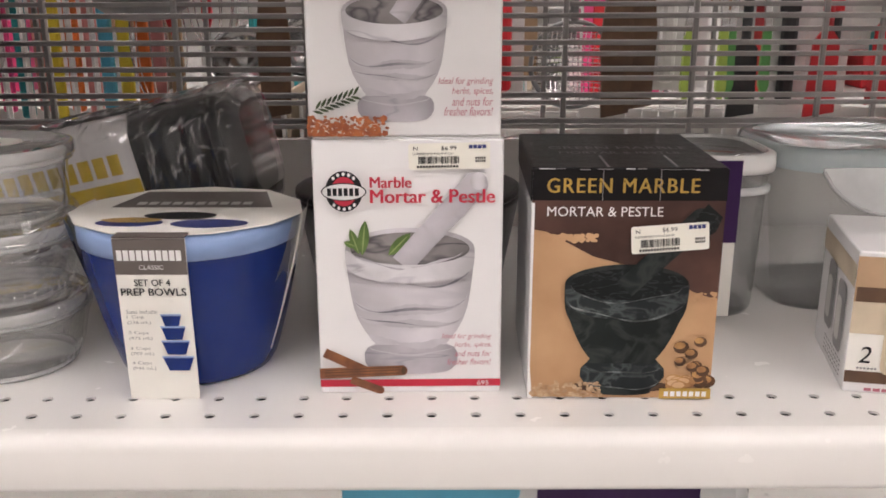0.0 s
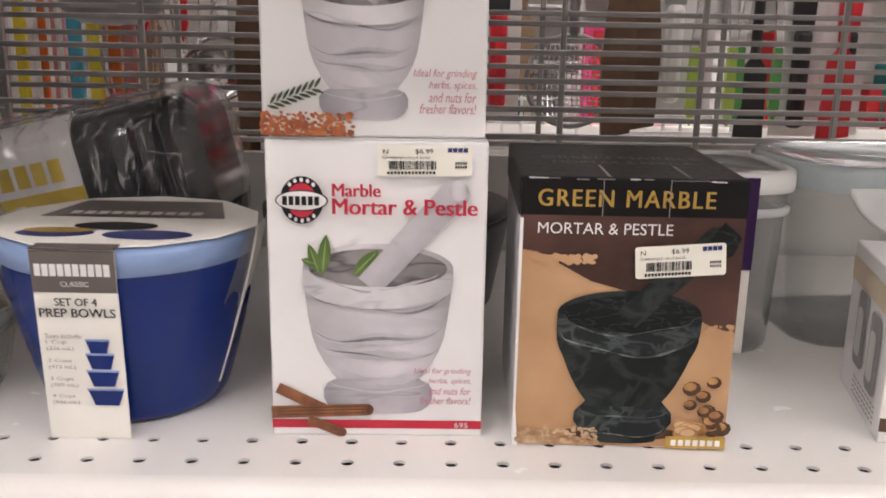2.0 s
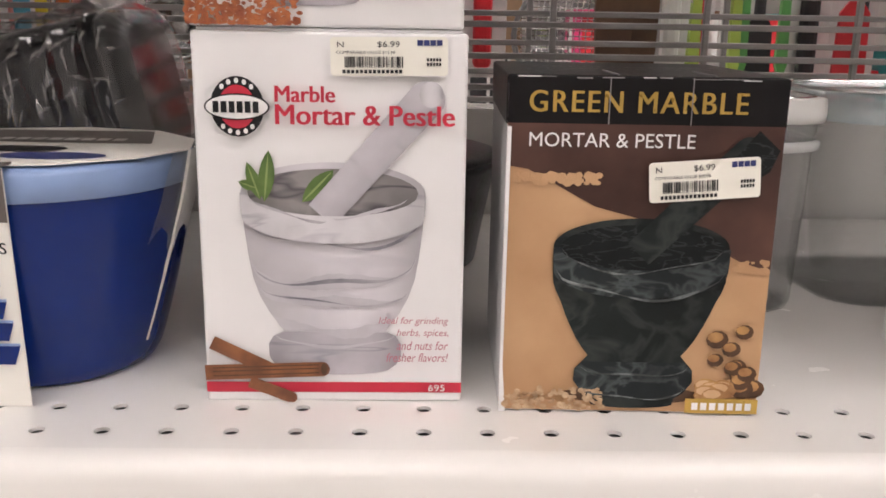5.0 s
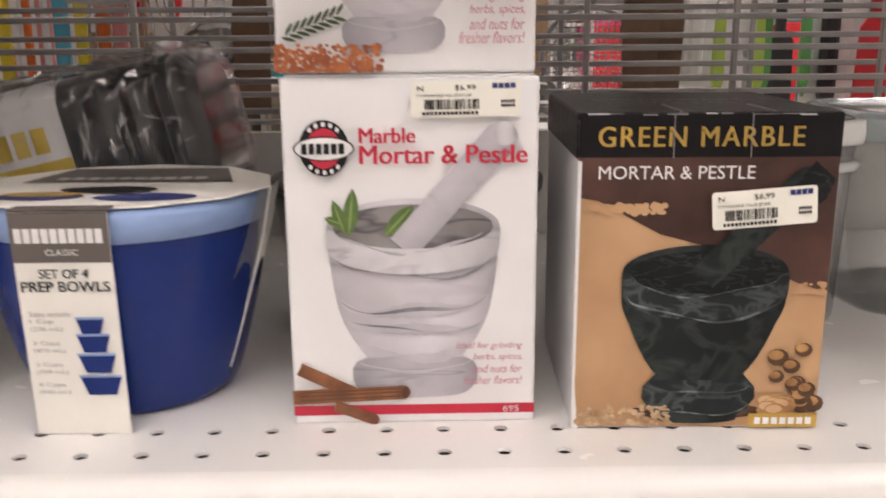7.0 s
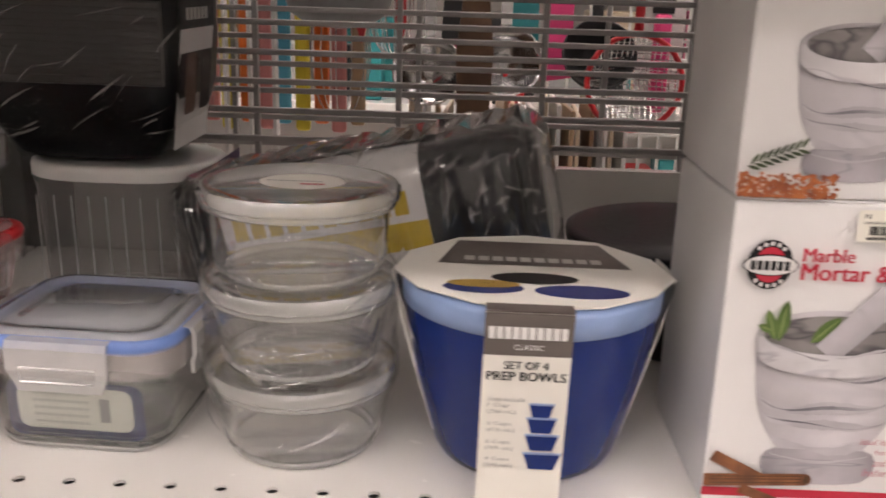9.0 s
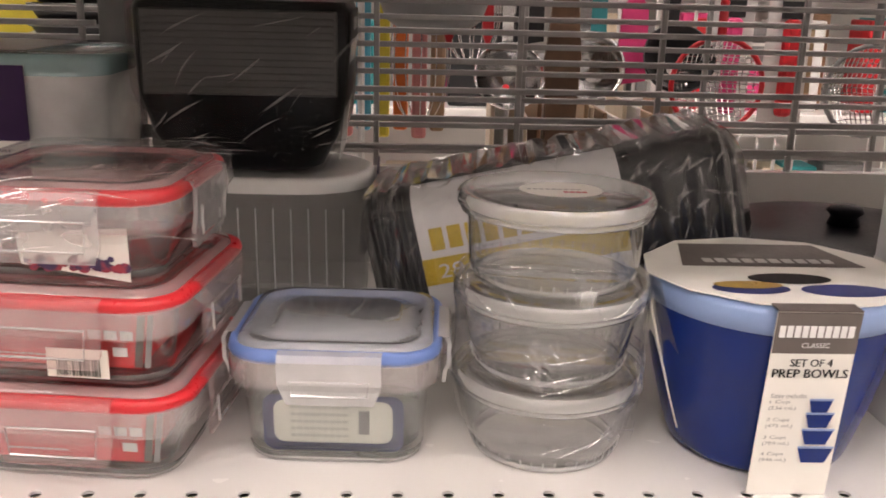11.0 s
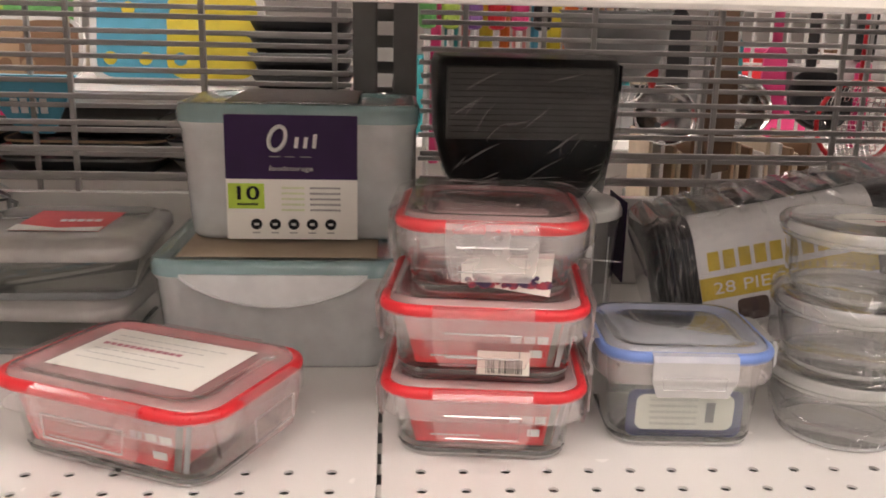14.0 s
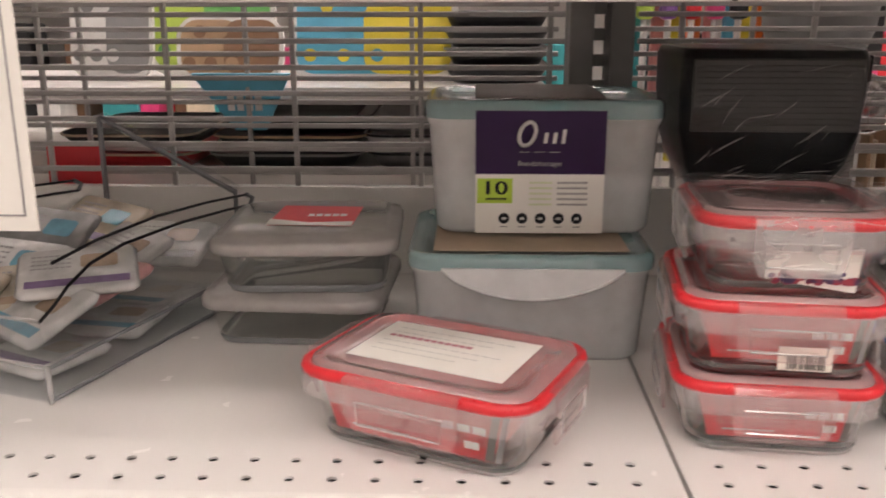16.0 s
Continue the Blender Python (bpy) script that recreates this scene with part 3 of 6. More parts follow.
def creases(e, spot, n, seed, ln=0.02, lean=0.9, wide=0.0016):
    """Tapered folds standing proud of clear film; spot(a, b) gives a place on the film for a, b in 0..1."""
    rnd = random.Random(seed)
    for _ in range(n):
        a, b2 = rnd.random(), rnd.random()
        ang = lean + rnd.gauss(0, 0.45)
        far = ln * rnd.uniform(0.35, 1.0)
        bend = rnd.uniform(-0.25, 0.25)
        half = wide * rnd.uniform(0.25, 1.0) / 2
        bm = bmesh.new()
        rows = []
        for q in range(6):
            t = q / 5
            u = a + far * (t * math.cos(ang) + bend * t * t * math.sin(ang))
            v = b2 + far * (t * math.sin(ang) - bend * t * t * math.cos(ang))
            p = spot(u, v)
            du, dv = spot(u + 0.01, v) - p, spot(u, v + 0.01) - p
            nor = du.cross(dv).normalized()
            side = nor.cross(du * math.cos(ang) + dv * math.sin(ang)).normalized()
            wq = half * (0.08 + math.sin(math.pi * t) * rnd.uniform(0.6, 1.0))
            rows.append([bm.verts.new(p - side * wq), bm.verts.new(p + nor * wq * 0.7), bm.verts.new(p + side * wq)])
        for r0, r1 in zip(rows, rows[1:]):
            for k in (0, 1):
                bm.faces.new((r0[k], r0[k + 1], r1[k + 1], r1[k]))
        part("crease", bm, CREASE, e)


def white_box(x, y, z, rz, price):
    W, D, H = 0.108, 0.108, 0.154
    e = thing("mortar_box", "white cardboard box printed with a marble mortar and pestle", "box", x, y + D / 2, z, rz, group="stacked mortar boxes")
    part("carton", box(W, D, H, (0, 0, 0), 0.0012), CARD, e)
    part("top_flap", box(W - 0.004, D - 0.004, 0.0012, (0, 0, H), 0.0004), CARD, e)
    f = front(-D / 2)
    u = lambda p: (p - 0.5) * W
    v = lambda p: (1 - p) * H
    # mortar picture
    cu, v0, w, h = u(0.505), v(0.905), 0.69 * W, 0.575 * H
    mo = flat(e, "mortar_picture", mortar_shape(cu, v0, w, h), MARBLE, f, 1)
    flat(mo, "foot_shade", foot_shape(cu, v0, w, h), MARBLE_FOOT, f, 2)
    marble_veins(mo, f, cu, v0, w, h)
    flat(mo, "mouth", ell(cu, v0 + 0.86 * h, 0.462 * w, 0.112 * h), MARBLE_DARK, f, 3)
    for lu, lv, ln, lw, an in ((0.25, 0.435, 0.021, 0.0032, 84), (0.235, 0.43, 0.016, 0.0026, 108), (0.225, 0.40, 0.008, 0.002, 160), (0.39, 0.435, 0.0185, 0.0034, 46)):
        lf = flat(e, "leaf", leaf(u(lu), v(lv), ln, lw, an), LEAF, f, 4)
        flat(lf, "leaf_rib", leaf(u(lu), v(lv), ln * 0.95, lw * 0.14, an), LIME_RIB, f, 4.3)
    pe = flat(e, "pestle_picture", rod(u(0.46), v(0.47), u(0.85), v(0.165), 0.0066, 0.0074), PESTLE, f, 5)
    flat(pe, "pestle_end", ell(u(0.868), v(0.152), 0.0048, 0.0052, 16), MARBLE_LIGHT, f, 5.4)
    flat(mo, "rim", rim_band(cu, v0, w, h), MARBLE_LIGHT, f, 6)
    flat(mo, "rim_vein", sweep(cu + 0.2 * w, v0 + 0.79 * h, 0.20 * w, 0.02 * h, 0.018 * h, 4, 0.045 * h), SOFT_VEIN, f, 6.4)
    flat(mo, "rim_vein", sweep(cu - 0.24 * w, v0 + 0.78 * h, 0.2 * w, 0.02 * h, 0.014 * h, 9, -0.05 * h), VEIN, f, 6.4)
    # band and sticks
    flat(e, "red_band", rect(-W / 2, v(0.972), W / 2, v(0.942)), RED_INK, f, 1)
    text(e, "number", "695", u(0.87), v(0.967), 0.065 * W, WHITE_INK, f, 2, 0.019 * H)
    flat(e, "cinnamon_stick", rod(u(0.17), v(0.94), u(0.33), v(0.985), 0.0026, 0.0026), STICK, f, 3)
    flat(e, "cinnamon_stick", rod(u(0.03), v(0.825), u(0.26), v(0.905), 0.0030, 0.0030), STICK, f, 4)
    cs = flat(e, "cinnamon_stick", rod(u(0.0), v(0.912), u(0.455), v(0.90), 0.0034, 0.0032), STICK, f, 5)
    for q in (-0.0016, 0.0004, 0.0020):
        flat(cs, "stick_crease", rod(u(0.03), v(0.911) + q, u(0.44), v(0.90) + q, 0.00025, 0.00025), NUT_SHADE, f, 5.4)
    flat(cs, "stick_end", ell(u(0.462), v(0.90), 0.0013, 0.0028, 12), NUT_SHADE, f, 5.5)
    # lettering
    text(e, "title", "Marble", u(0.30), v(0.175), 0.215 * W, RED_INK, f, 7, 0.041 * H, bold=0.0005)
    text(e, "title", "Mortar & Pestle", u(0.30), v(0.232), 0.65 * W, RED_INK, f, 7, 0.051 * H, bold=0.0006)
    for i, line in enumerate(("Ideal for grinding", "herbs, spices,", "and nuts for", "fresher flavors!")):
        w = (0.27, 0.20, 0.20, 0.24)[i] * W
        text(e, "slogan", line, u(0.945) - w, v(0.772 + 0.0345 * i), w, ROSE_INK, f, 7, 0.025 * H, italic=0.25)
    # round maker's mark, as plain shapes
    lg = flat(e, "round_mark", ell(u(0.165), v(0.188), 0.0105, 0.0118), INK, f, 7, "black and red round maker's mark")
    flat(lg, "red_disc", ell(u(0.165), v(0.188), 0.0072, 0.0085), RED_INK, f, 8)
    flat(lg, "oval", ell(u(0.165), v(0.188), 0.0128, 0.0052), INK, f, 9)
    flat(lg, "oval_fill", ell(u(0.165), v(0.188), 0.0121, 0.0046), WHITE_INK, f, 10)
    bars(lg, "mark_bars", u(0.165) - 0.0092, v(0.188) - 0.0022, 0.0186, 0.0044, 6, INK, f, 11, 2, 0.72)
    for a in (50, 70, 90, 110, 130, 230, 250, 270, 290, 310):
        cu, cv = u(0.165) + 0.0089 * math.cos(radians(a)), v(0.188) + 0.0101 * math.sin(radians(a))
        flat(lg, "mark_tick", ell(cu, cv, 0.0009, 0.0011, 8), WHITE_INK, f, 8)
    if price:
        price_label(e, f, u(0.505), v(0.108), 0.0455, 0.0148, 0.8, 8, "$12.00")
    # herb sprig and ground spice along the lower edge of the upper print
    return e


def spice_print(e, W, D, H):
    f = front(-D / 2)
    u = lambda p: (p - 0.5) * W
    v = lambda p: (1 - p) * H
    crumbs(e, "ground_spice", u(0.0), v(0.992), u(0.41), v(0.925), 380, 0.0011, SPICE, f, 9, 4)
    for i in range(16):
        t = i / 15
        flat(e, "herb_needle", leaf(u(0.03 + 0.21 * t), v(0.905 - 0.055 * t), 0.0062, 0.0008, 16 + (42 if i % 2 else -30)), SPRIG, f, 9)


def small_box(x, y, z, rz):
    """Upper white box: smaller mortar picture, slogan at the foot, spice and herbs."""
    W, D, H = 0.107, 0.108, 0.154
    e = thing("mortar_box", "white cardboard box with mortar picture stacked on another", "box", x, y + D / 2, z, rz, group="stacked mortar boxes")
    part("carton", box(W, D, H, (0, 0, 0), 0.0012), CARD, e)
    f = front(-D / 2)
    u = lambda p: (p - 0.5) * W
    v = lambda p: (1 - p) * H
    cu, v0, w, h = u(0.455), v(0.937), 0.53 * W, 0.44 * H
    mo = flat(e, "mortar_picture", mortar_shape(cu, v0, w, h), MARBLE, f, 1)
    flat(mo, "foot_shade", foot_shape(cu, v0, w, h), MARBLE_FOOT, f, 2)
    marble_veins(mo, f, cu, v0, w, h)
    flat(mo, "mouth", ell(cu, v0 + 0.86 * h, 0.462 * w, 0.112 * h), MARBLE_DARK, f, 3)
    flat(e, "pestle_picture", rod(u(0.47), v0 + 0.80 * h, u(0.68), v0 + 1.26 * h, 0.0052, 0.0060), PESTLE, f, 5)
    flat(mo, "rim", rim_band(cu, v0, w, h), MARBLE_LIGHT, f, 6)
    text(e, "title", "Marble", u(0.30), v(0.175), 0.215 * W, RED_INK, f, 7, 0.041 * H, bold=0.0005)
    text(e, "title", "Mortar & Pestle", u(0.30), v(0.232), 0.65 * W, RED_INK, f, 7, 0.051 * H, bold=0.0006)
    lg = flat(e, "round_mark", ell(u(0.165), v(0.188), 0.0105, 0.0118), INK, f, 7, "black and red round maker's mark")
    flat(lg, "red_disc", ell(u(0.165), v(0.188), 0.0072, 0.0085), RED_INK, f, 8)
    flat(lg, "oval_fill", ell(u(0.165), v(0.188), 0.0121, 0.0046), WHITE_INK, f, 10)
    bars(lg, "mark_bars", u(0.165) - 0.0092, v(0.188) - 0.0022, 0.0186, 0.0044, 6, INK, f, 11, 2, 0.72)
    for i, line in enumerate(("Ideal for grinding", "herbs, spices,", "and nuts for", "fresher flavors!")):
        ww = (0.28, 0.21, 0.21, 0.25)[i] * W
        text(e, "slogan", line, u(0.955) - ww, v(0.818 + 0.035 * i), ww, ROSE_INK, f, 7, 0.030 * H, italic=0.25)
    spice_print(e, W, D, H)
    return e


white_box(0.0375, 0.030, DECK, 0.5, True)
small_box(0.0365, 0.031, DECK + 0.1556, 0.0)


def green_box(x, y, z, rz):
    W, D, H = 0.108, 0.118, 0.139
    e = thing("mortar_box", "brown and black cardboard box printed with a green marble mortar", "box", x, y + D / 2, z, rz)
    part("carton", box(W, D, H - 0.002, (0, 0, 0), 0.001), CARD, e)
    f = front(-D / 2)
    u = lambda p: (p - 0.5) * W
    v = lambda p: (1 - p) * H
    part("lid", box(W + 0.0008, D + 0.0008, 0.003, (0, 0, H - 0.0025), 0.001), BLACK_CARD, e, "black lid flap with worn edges")
    part("side_band", box(0.0006, D, 0.018, (-W / 2 - 0.0003, 0, H - 0.0185), 0), BLACK_CARD, e)
    part("side_band", box(0.0006, D, 0.018, (W / 2 + 0.0003, 0, H - 0.0185), 0), BLACK_CARD, e)
    # flap seams on the top
    for s in (-0.012, 0.026):
        part("flap_edge", box(0.0012, 0.034, 0.0007, (s, -D / 2 + 0.018, H + 0.0004), 0), GREY_INK, e)
    flat(e, "picture", rect(-W / 2, 0.0008, W / 2, v(0.13)), BURLAP, f, 1, "printed burlap and spices picture")
    up = [(-W / 2, v(0.13)), (-W / 2, v(0.25)), (u(0.08), v(0.26)), (u(0.2), v(0.31)), (u(0.33), v(0.365)), (u(0.6), v(0.42)), (u(0.75), v(0.47)), (u(0.88), v(0.52)), (W / 2, v(0.55)), (W / 2, v(0.13))]
    flat(e, "picture_ground", up, BROWN_PRINT, f, 2)
    crumbs(e, "sand_edge", u(0.03), v(0.275), u(0.34), v(0.30), 90, 0.0016, BURLAP, f, 2.6, 8)
    crumbs(e, "sand_edge", u(0.86), v(0.55), u(0.99), v(0.52), 40, 0.0014, BURLAP, f, 2.6, 9)
    flat(e, "black_band", rect(-W / 2, v(0.13), W / 2, v(0.0)), BLACK_CARD, f, 2)
    text(e, "title", "GREEN MARBLE", u(0.075), v(0.098), 0.78 * W, GOLD_INK, f, 3, 0.060 * H, bold=0.0004, gap=1.16)
    text(e, "title", "MORTAR & PESTLE", u(0.08), v(0.195), 0.60 * W, WHITE_INK, f, 3, 0.040 * H)
    cu, v0, w, h = u(0.513), v(0.969), 0.655 * W, 0.572 * H
    slim = ((0.25, 0.036), (0.30, 0.066), (0.35, 0.13), (0.345, 0.195), (0.293, 0.247), (0.272, 0.27), (0.305, 0.307), (0.345, 0.36), (0.385, 0.43), (0.415, 0.49), (0.445, 0.56), (0.478, 0.62), (0.495, 0.67), (0.50, 0.76), (0.50, 0.85))
    flat(e, "print_shade", ell(cu, v0 + 0.05 * h, 0.42 * w, 0.05 * h, 20), NUT_SHADE, f, 2.8)
    mo = flat(e, "mortar_picture", mortar_shape(cu, v0, w, h, slim, 0.85, 0.15), GREENSTONE, f, 3)
    flat(mo, "foot_shade", [(cu + a * w, v0 + c * h) for a, c in ((-0.25, 0.036), (0.25, 0.036), (0.30, 0.066), (0.35, 0.13), (0.345, 0.195), (0.293, 0.235), (-0.293, 0.235), (-0.345, 0.195), (-0.35, 0.13), (-0.30, 0.066))], GREENSTONE_RIM, f, 4)
    flat(mo, "mouth", ell(cu, v0 + 0.85 * h, 0.462 * w, 0.118 * h), GREENSTONE_DARK, f, 5)
    flat(e, "pestle_picture", rod(u(0.50), v(0.50), u(0.875), v(0.205), 0.0062, 0.0066), GREENSTONE, f, 6)
    flat(e, "pestle_tip", [(u(0.83), v(0.215)), (u(0.905), v(0.140)), (u(0.985), v(0.195)), (u(0.955), v(0.255)), (u(0.90), v(0.285))], GREENSTONE_DARK, f, 6.4)
    flat(mo, "rim", rim_band(cu, v0, w, h, 0.85, 0.15, 0.12), GREENSTONE_RIM, f, 7)
    # light caught on the polished edges of the printed stone
    for vv, half, sag, th, seed in ((0.845, 0.455, 0.112, 0.010, 2), (0.735, 0.485, 0.135, 0.016, 5), (0.215, 0.31, 0.05, 0.012, 7), (0.10, 0.30, 0.06, 0.010, 9)):
        flat(mo, "printed_glint", sweep(cu, v0 + vv * h, half * w, sag * h, th * h, seed), STONE_GLINT, f, 8)
    rnd = random.Random(12)
    for i in range(20):
        q = rnd.random()
        nu, nv, na = u(0.815 + 0.165 * rnd.random()), v(0.915 - 0.19 * q * q), 0.0042 * rnd.uniform(0.75, 1.2)
        nt = flat(e, "nut", ell(nu, nv, na, na * 0.85, 10), NUT_SHADE, f, 4 + 0.05 * i)
        flat(nt, "nut_light", ell(nu - na * 0.2, nv + na * 0.22, na * 0.72, na * 0.5, 9), NUT, f, 4.03 + 0.05 * i)
    for i in range(10):
        nu, nv = u(0.79 + 0.18 * rnd.random()), v(0.95 - 0.055 * rnd.random())
        nt = flat(e, "nut", ell(nu, nv, 0.0050, 0.0033, 10), NUT, f, 5 + 0.06 * i)
        flat(nt, "nut_light", ell(nu - 0.0006, nv + 0.0006, 0.0038, 0.0020, 9), SAND, f, 5.03 + 0.06 * i)
    crumbs(e, "seed_scatter", u(0.02), v(0.985), u(0.40), v(0.92), 110, 0.0014, SEED, f, 4, 14)
    flat(e, "gold_corner", rect(u(0.72), v(0.992), W / 2, v(0.945)), GOLD_INK, f, 6)
    bars(e, "maker_mark", u(0.745), v(0.98), 0.24 * W, 0.0032, 7, WHITE_INK, f, 7, 4, 0.7)
    price_label(e, f, u(0.525), v(0.35), 0.0435, 0.0160, 4.5, 8, "$10.00")
    # pale slivers for wear and a painted highlight along the lid fold, and the slits of the tuck flap
    rnd = random.Random(44)
    for i in range(9):
        ln = rnd.uniform(0.004, 0.016)
        a = -W / 2 + ln / 2 + (W - ln) * (i + 0.6 * rnd.random()) / 9
        part("worn_lit_edge", box(ln, 0.0006, rnd.uniform(0.0002, 0.0005), (a, -D / 2 - 0.0006, H - rnd.uniform(0.0002, 0.0010)), 0), CARD if i % 4 == 0 else GREY_INK, e)
    for a in (u(0.36), u(0.655)):
        flat(e, "flap_slit", rect(a, v(0.13), a + 0.0004, v(0.0)), GREY_INK, f, 4)
    flat(e, "worn_corner", [(-W / 2, 0.0), (-W / 2 + 0.0028, 0.0), (-W / 2 + 0.0012, 0.02), (-W / 2 + 0.0016, v(0.14)), (-W / 2, v(0.14))], CARD, f, 3)
    # ghost lettering on the lid
    g = lambda a, b, k: Vector((a, b, H + 0.0006 + 0.0003 * k))
    text(e, "lid_print", "GREEN MARBLE", -0.04, -0.002, 0.085, GREY_INK, g, 1, 0.009)
    text(e, "lid_print", "MORTAR & PESTLE", -0.035, -0.018, 0.072, GREY_INK, g, 1, 0.007)
    return e


green_box(0.163, 0.021, DECK, -1.5)


def prep_bowls(x, y, z, rz):
    e = thing("prep_bowl_set", "nested blue plastic prep bowls in a white card sleeve", "bowl set", x, y, z, rz)
    R = 0.067
    prof = [(0.0, 0.0), (0.043, 0.0), (0.0468, 0.0015), (0.0495, 0.006), (0.0515, 0.012), (0.0555, 0.026), (0.0597, 0.042), (0.0642, 0.063), (0.0662, 0.078), (R - 0.0002, 0.088)]
    part("bowl", lathe(prof, 64), BLUE, e, "glossy cobalt blue bowl", True)
    rim = [(R - 0.0015, 0.086), (R + 0.0012, 0.0865), (R + 0.0016, 0.097), (R + 0.0004, 0.0995), (R - 0.006, 0.1005), (0.0, 0.1005)]
    part("lid", lathe(rim, 64), BLUE_LID, e, "translucent pale blue lid", True)
    # card over the lid, with two pointed wings
    top = [(-0.0725, -0.012), (-0.058, -0.040), (-0.030, -0.060), (0.0, -0.0665), (0.030, -0.060), (0.058, -0.040), (0.0725, -0.012), (0.066, 0.022), (0.040, 0.052), (0.0, 0.062), (-0.040, 0.052), (-0.066, 0.022)]
    bm = loft([(top, 0.1012), (top, 0.1019)])
    part("sleeve_top", bm, PAPER, e, "white printed card over the lid")
    g = lambda a, b, k: Vector((a, b, 0.1019 + 0.0003 * k))
    flat(e, "bowl_picture", ell(0.022, -0.040, 0.023, 0.010), NAVY_INK, g, 1)
    flat(e, "bowl_picture", ell(-0.026, -0.038, 0.020, 0.009), NAVY_INK, g, 1)
    flat(e, "bowl_picture", ell(0.0, -0.022, 0.022, 0.009), INK, g, 2)
    flat(e, "bowl_picture", ell(-0.026, -0.033, 0.018, 0.006), GOLD_INK, g, 2)
    flat(e, "dark_print", [(-0.05, 0.0), (0.052, 0.0), (0.040, 0.045), (-0.040, 0.045)], TAUPE, g, 1)
    bars(e, "brand_mark", -0.036, 0.006, 0.075, 0.008, 10, PALE_INK, g, 2, 3, 0.75)
    # wings of the sleeve down both sides
    for s in (-1, 1):
        bm = bmesh.new()
        rows = []
        for t in (0.0, 0.25, 0.5, 0.75, 1.0):
            zz = 0.1015 - 0.088 * t
            rx = 0.0725 - 0.0235 * t ** 1.2
            rows.append([bm.verts.new((s * rx * c, -0.012 - 0.004 * t + d, zz)) for c, d in ((1.0, 0.0), (1.005, 0.02), (0.97, 0.04 - 0.012 * t))])
        for a, b in zip(rows, rows[1:]):
            for i in range(2):
                bm.faces.new((a[i], a[i + 1], b[i + 1], b[i]))
        part("sleeve_wing", bm, PAPER, e, smooth=True)
        bm = bmesh.new()
        rows = []
        for t in (0.0, 0.25, 0.5, 0.75, 1.0):
            zz = 0.1015 - 0.088 * t
            rx = 0.0725 - 0.0235 * t ** 1.2
            rows.append([bm.verts.new((s * (rx - 0.0005), -0.012 - 0.004 * t, zz)), bm.verts.new((s * (rx - 0.008 * (0.4 + t)), -0.028 - 0.004 * t, zz))])
        for a, b in zip(rows, rows[1:]):
            bm.faces.new((a[0], a[1], b[1], b[0]))
        part("clear_side", bm, CLEAR, e, smooth=True)
        part("wing_edge", tube([(s * (0.0725 - 0.0235 * q ** 1.2), -0.0125 - 0.004 * q, 0.1015 - 0.088 * q) for q in (0, 0.25, 0.5, 0.75, 1.0)], 0.0008, 5), PAPER, e, smooth=True)
    # front strip, standing off the bowl
    y0, y1 = -0.0708, -0.063
    zt = 0.1015
    f = lambda a, b, k: Vector((a - 0.0050 - 0.001 * (0.5 - b / zt), y0 - 0.0004 * k + (y1 - y0) * (1 - b / zt), b))
    hw = 0.0204
    bm = bmesh.new()
    vs = [bm.verts.new(f(a, b, k)) for k in (0, -2) for a, b in rect(-hw, 0.0003, hw, zt)]
    for q in ((0, 1, 2, 3), (7, 6, 5, 4), (0, 4, 5, 1), (1, 5, 6, 2), (2, 6, 7, 3), (3, 7, 4, 0)):
        bm.faces.new([vs[i] for i in q])
    st = part("front_strip", bm, PAPER, e, "white and taupe printed card strip")
    part("strip_fold", box(0.0405, 0.010, 0.0008, (-0.0045, -0.0665, 0.1018), 0), TAUPE, e)
    flat(st, "taupe_band", rect(-hw, 0.080, hw, zt), TAUPE, f, 1)
    bars(st, "brand_mark", -0.0185, 0.0885, 0.037, 0.0062, 10, WHITE_INK, f, 2, 3, 0.8)
    text(st, "line", "CLASSIC", -0.0065, 0.0832, 0.0135, WHITE_INK, f, 2, 0.0026)
    text(st, "line", "SET OF 4", -0.0105, 0.0732, 0.0205, INK, f, 2, 0.0040, bold=0.00025)
    text(st, "line", "PREP BOWLS", -0.0185, 0.0672, 0.037, INK, f, 2, 0.0046, bold=0.0003)
    for i, s in enumerate(("Sizes include:", "1 Cup", "(236 mL)", "2 Cups", "(473 mL)", "3 Cups", "(709 mL)", "4 Cups", "(946 mL)")):
        vv = (0.0560, 0.0525, 0.0490, 0.0425, 0.0390, 0.0325, 0.0290, 0.0230, 0.0195)[i]
        text(st, "line", s, -0.017, vv, (0.018, 0.010, 0.0135, 0.0115, 0.0135, 0.0115, 0.0135, 0.0115, 0.0135)[i], GREY_INK, f, 2, 0.0025)
    for i, (w, vv) in enumerate(((0.0058, 0.0475), (0.0070, 0.0395), (0.0080, 0.0300), (0.0090, 0.0195))):
        cu = 0.0085 + 0.0006 * i
        hh = 0.0072 + 0.0004 * i
        flat(st, "bowl_icon", [(cu - w * 0.66, vv), (cu + w * 0.66, vv), (cu + w, vv + hh), (cu - w, vv + hh)], BLUE, f, 2)
        flat(st, "icon_rim", rect(cu - w * 1.02, vv + hh, cu + w * 1.02, vv + hh + 0.0012), BLUE_LID, f, 3)
    return e


prep_bowls(-0.1015, 0.085, DECK, -0.5)


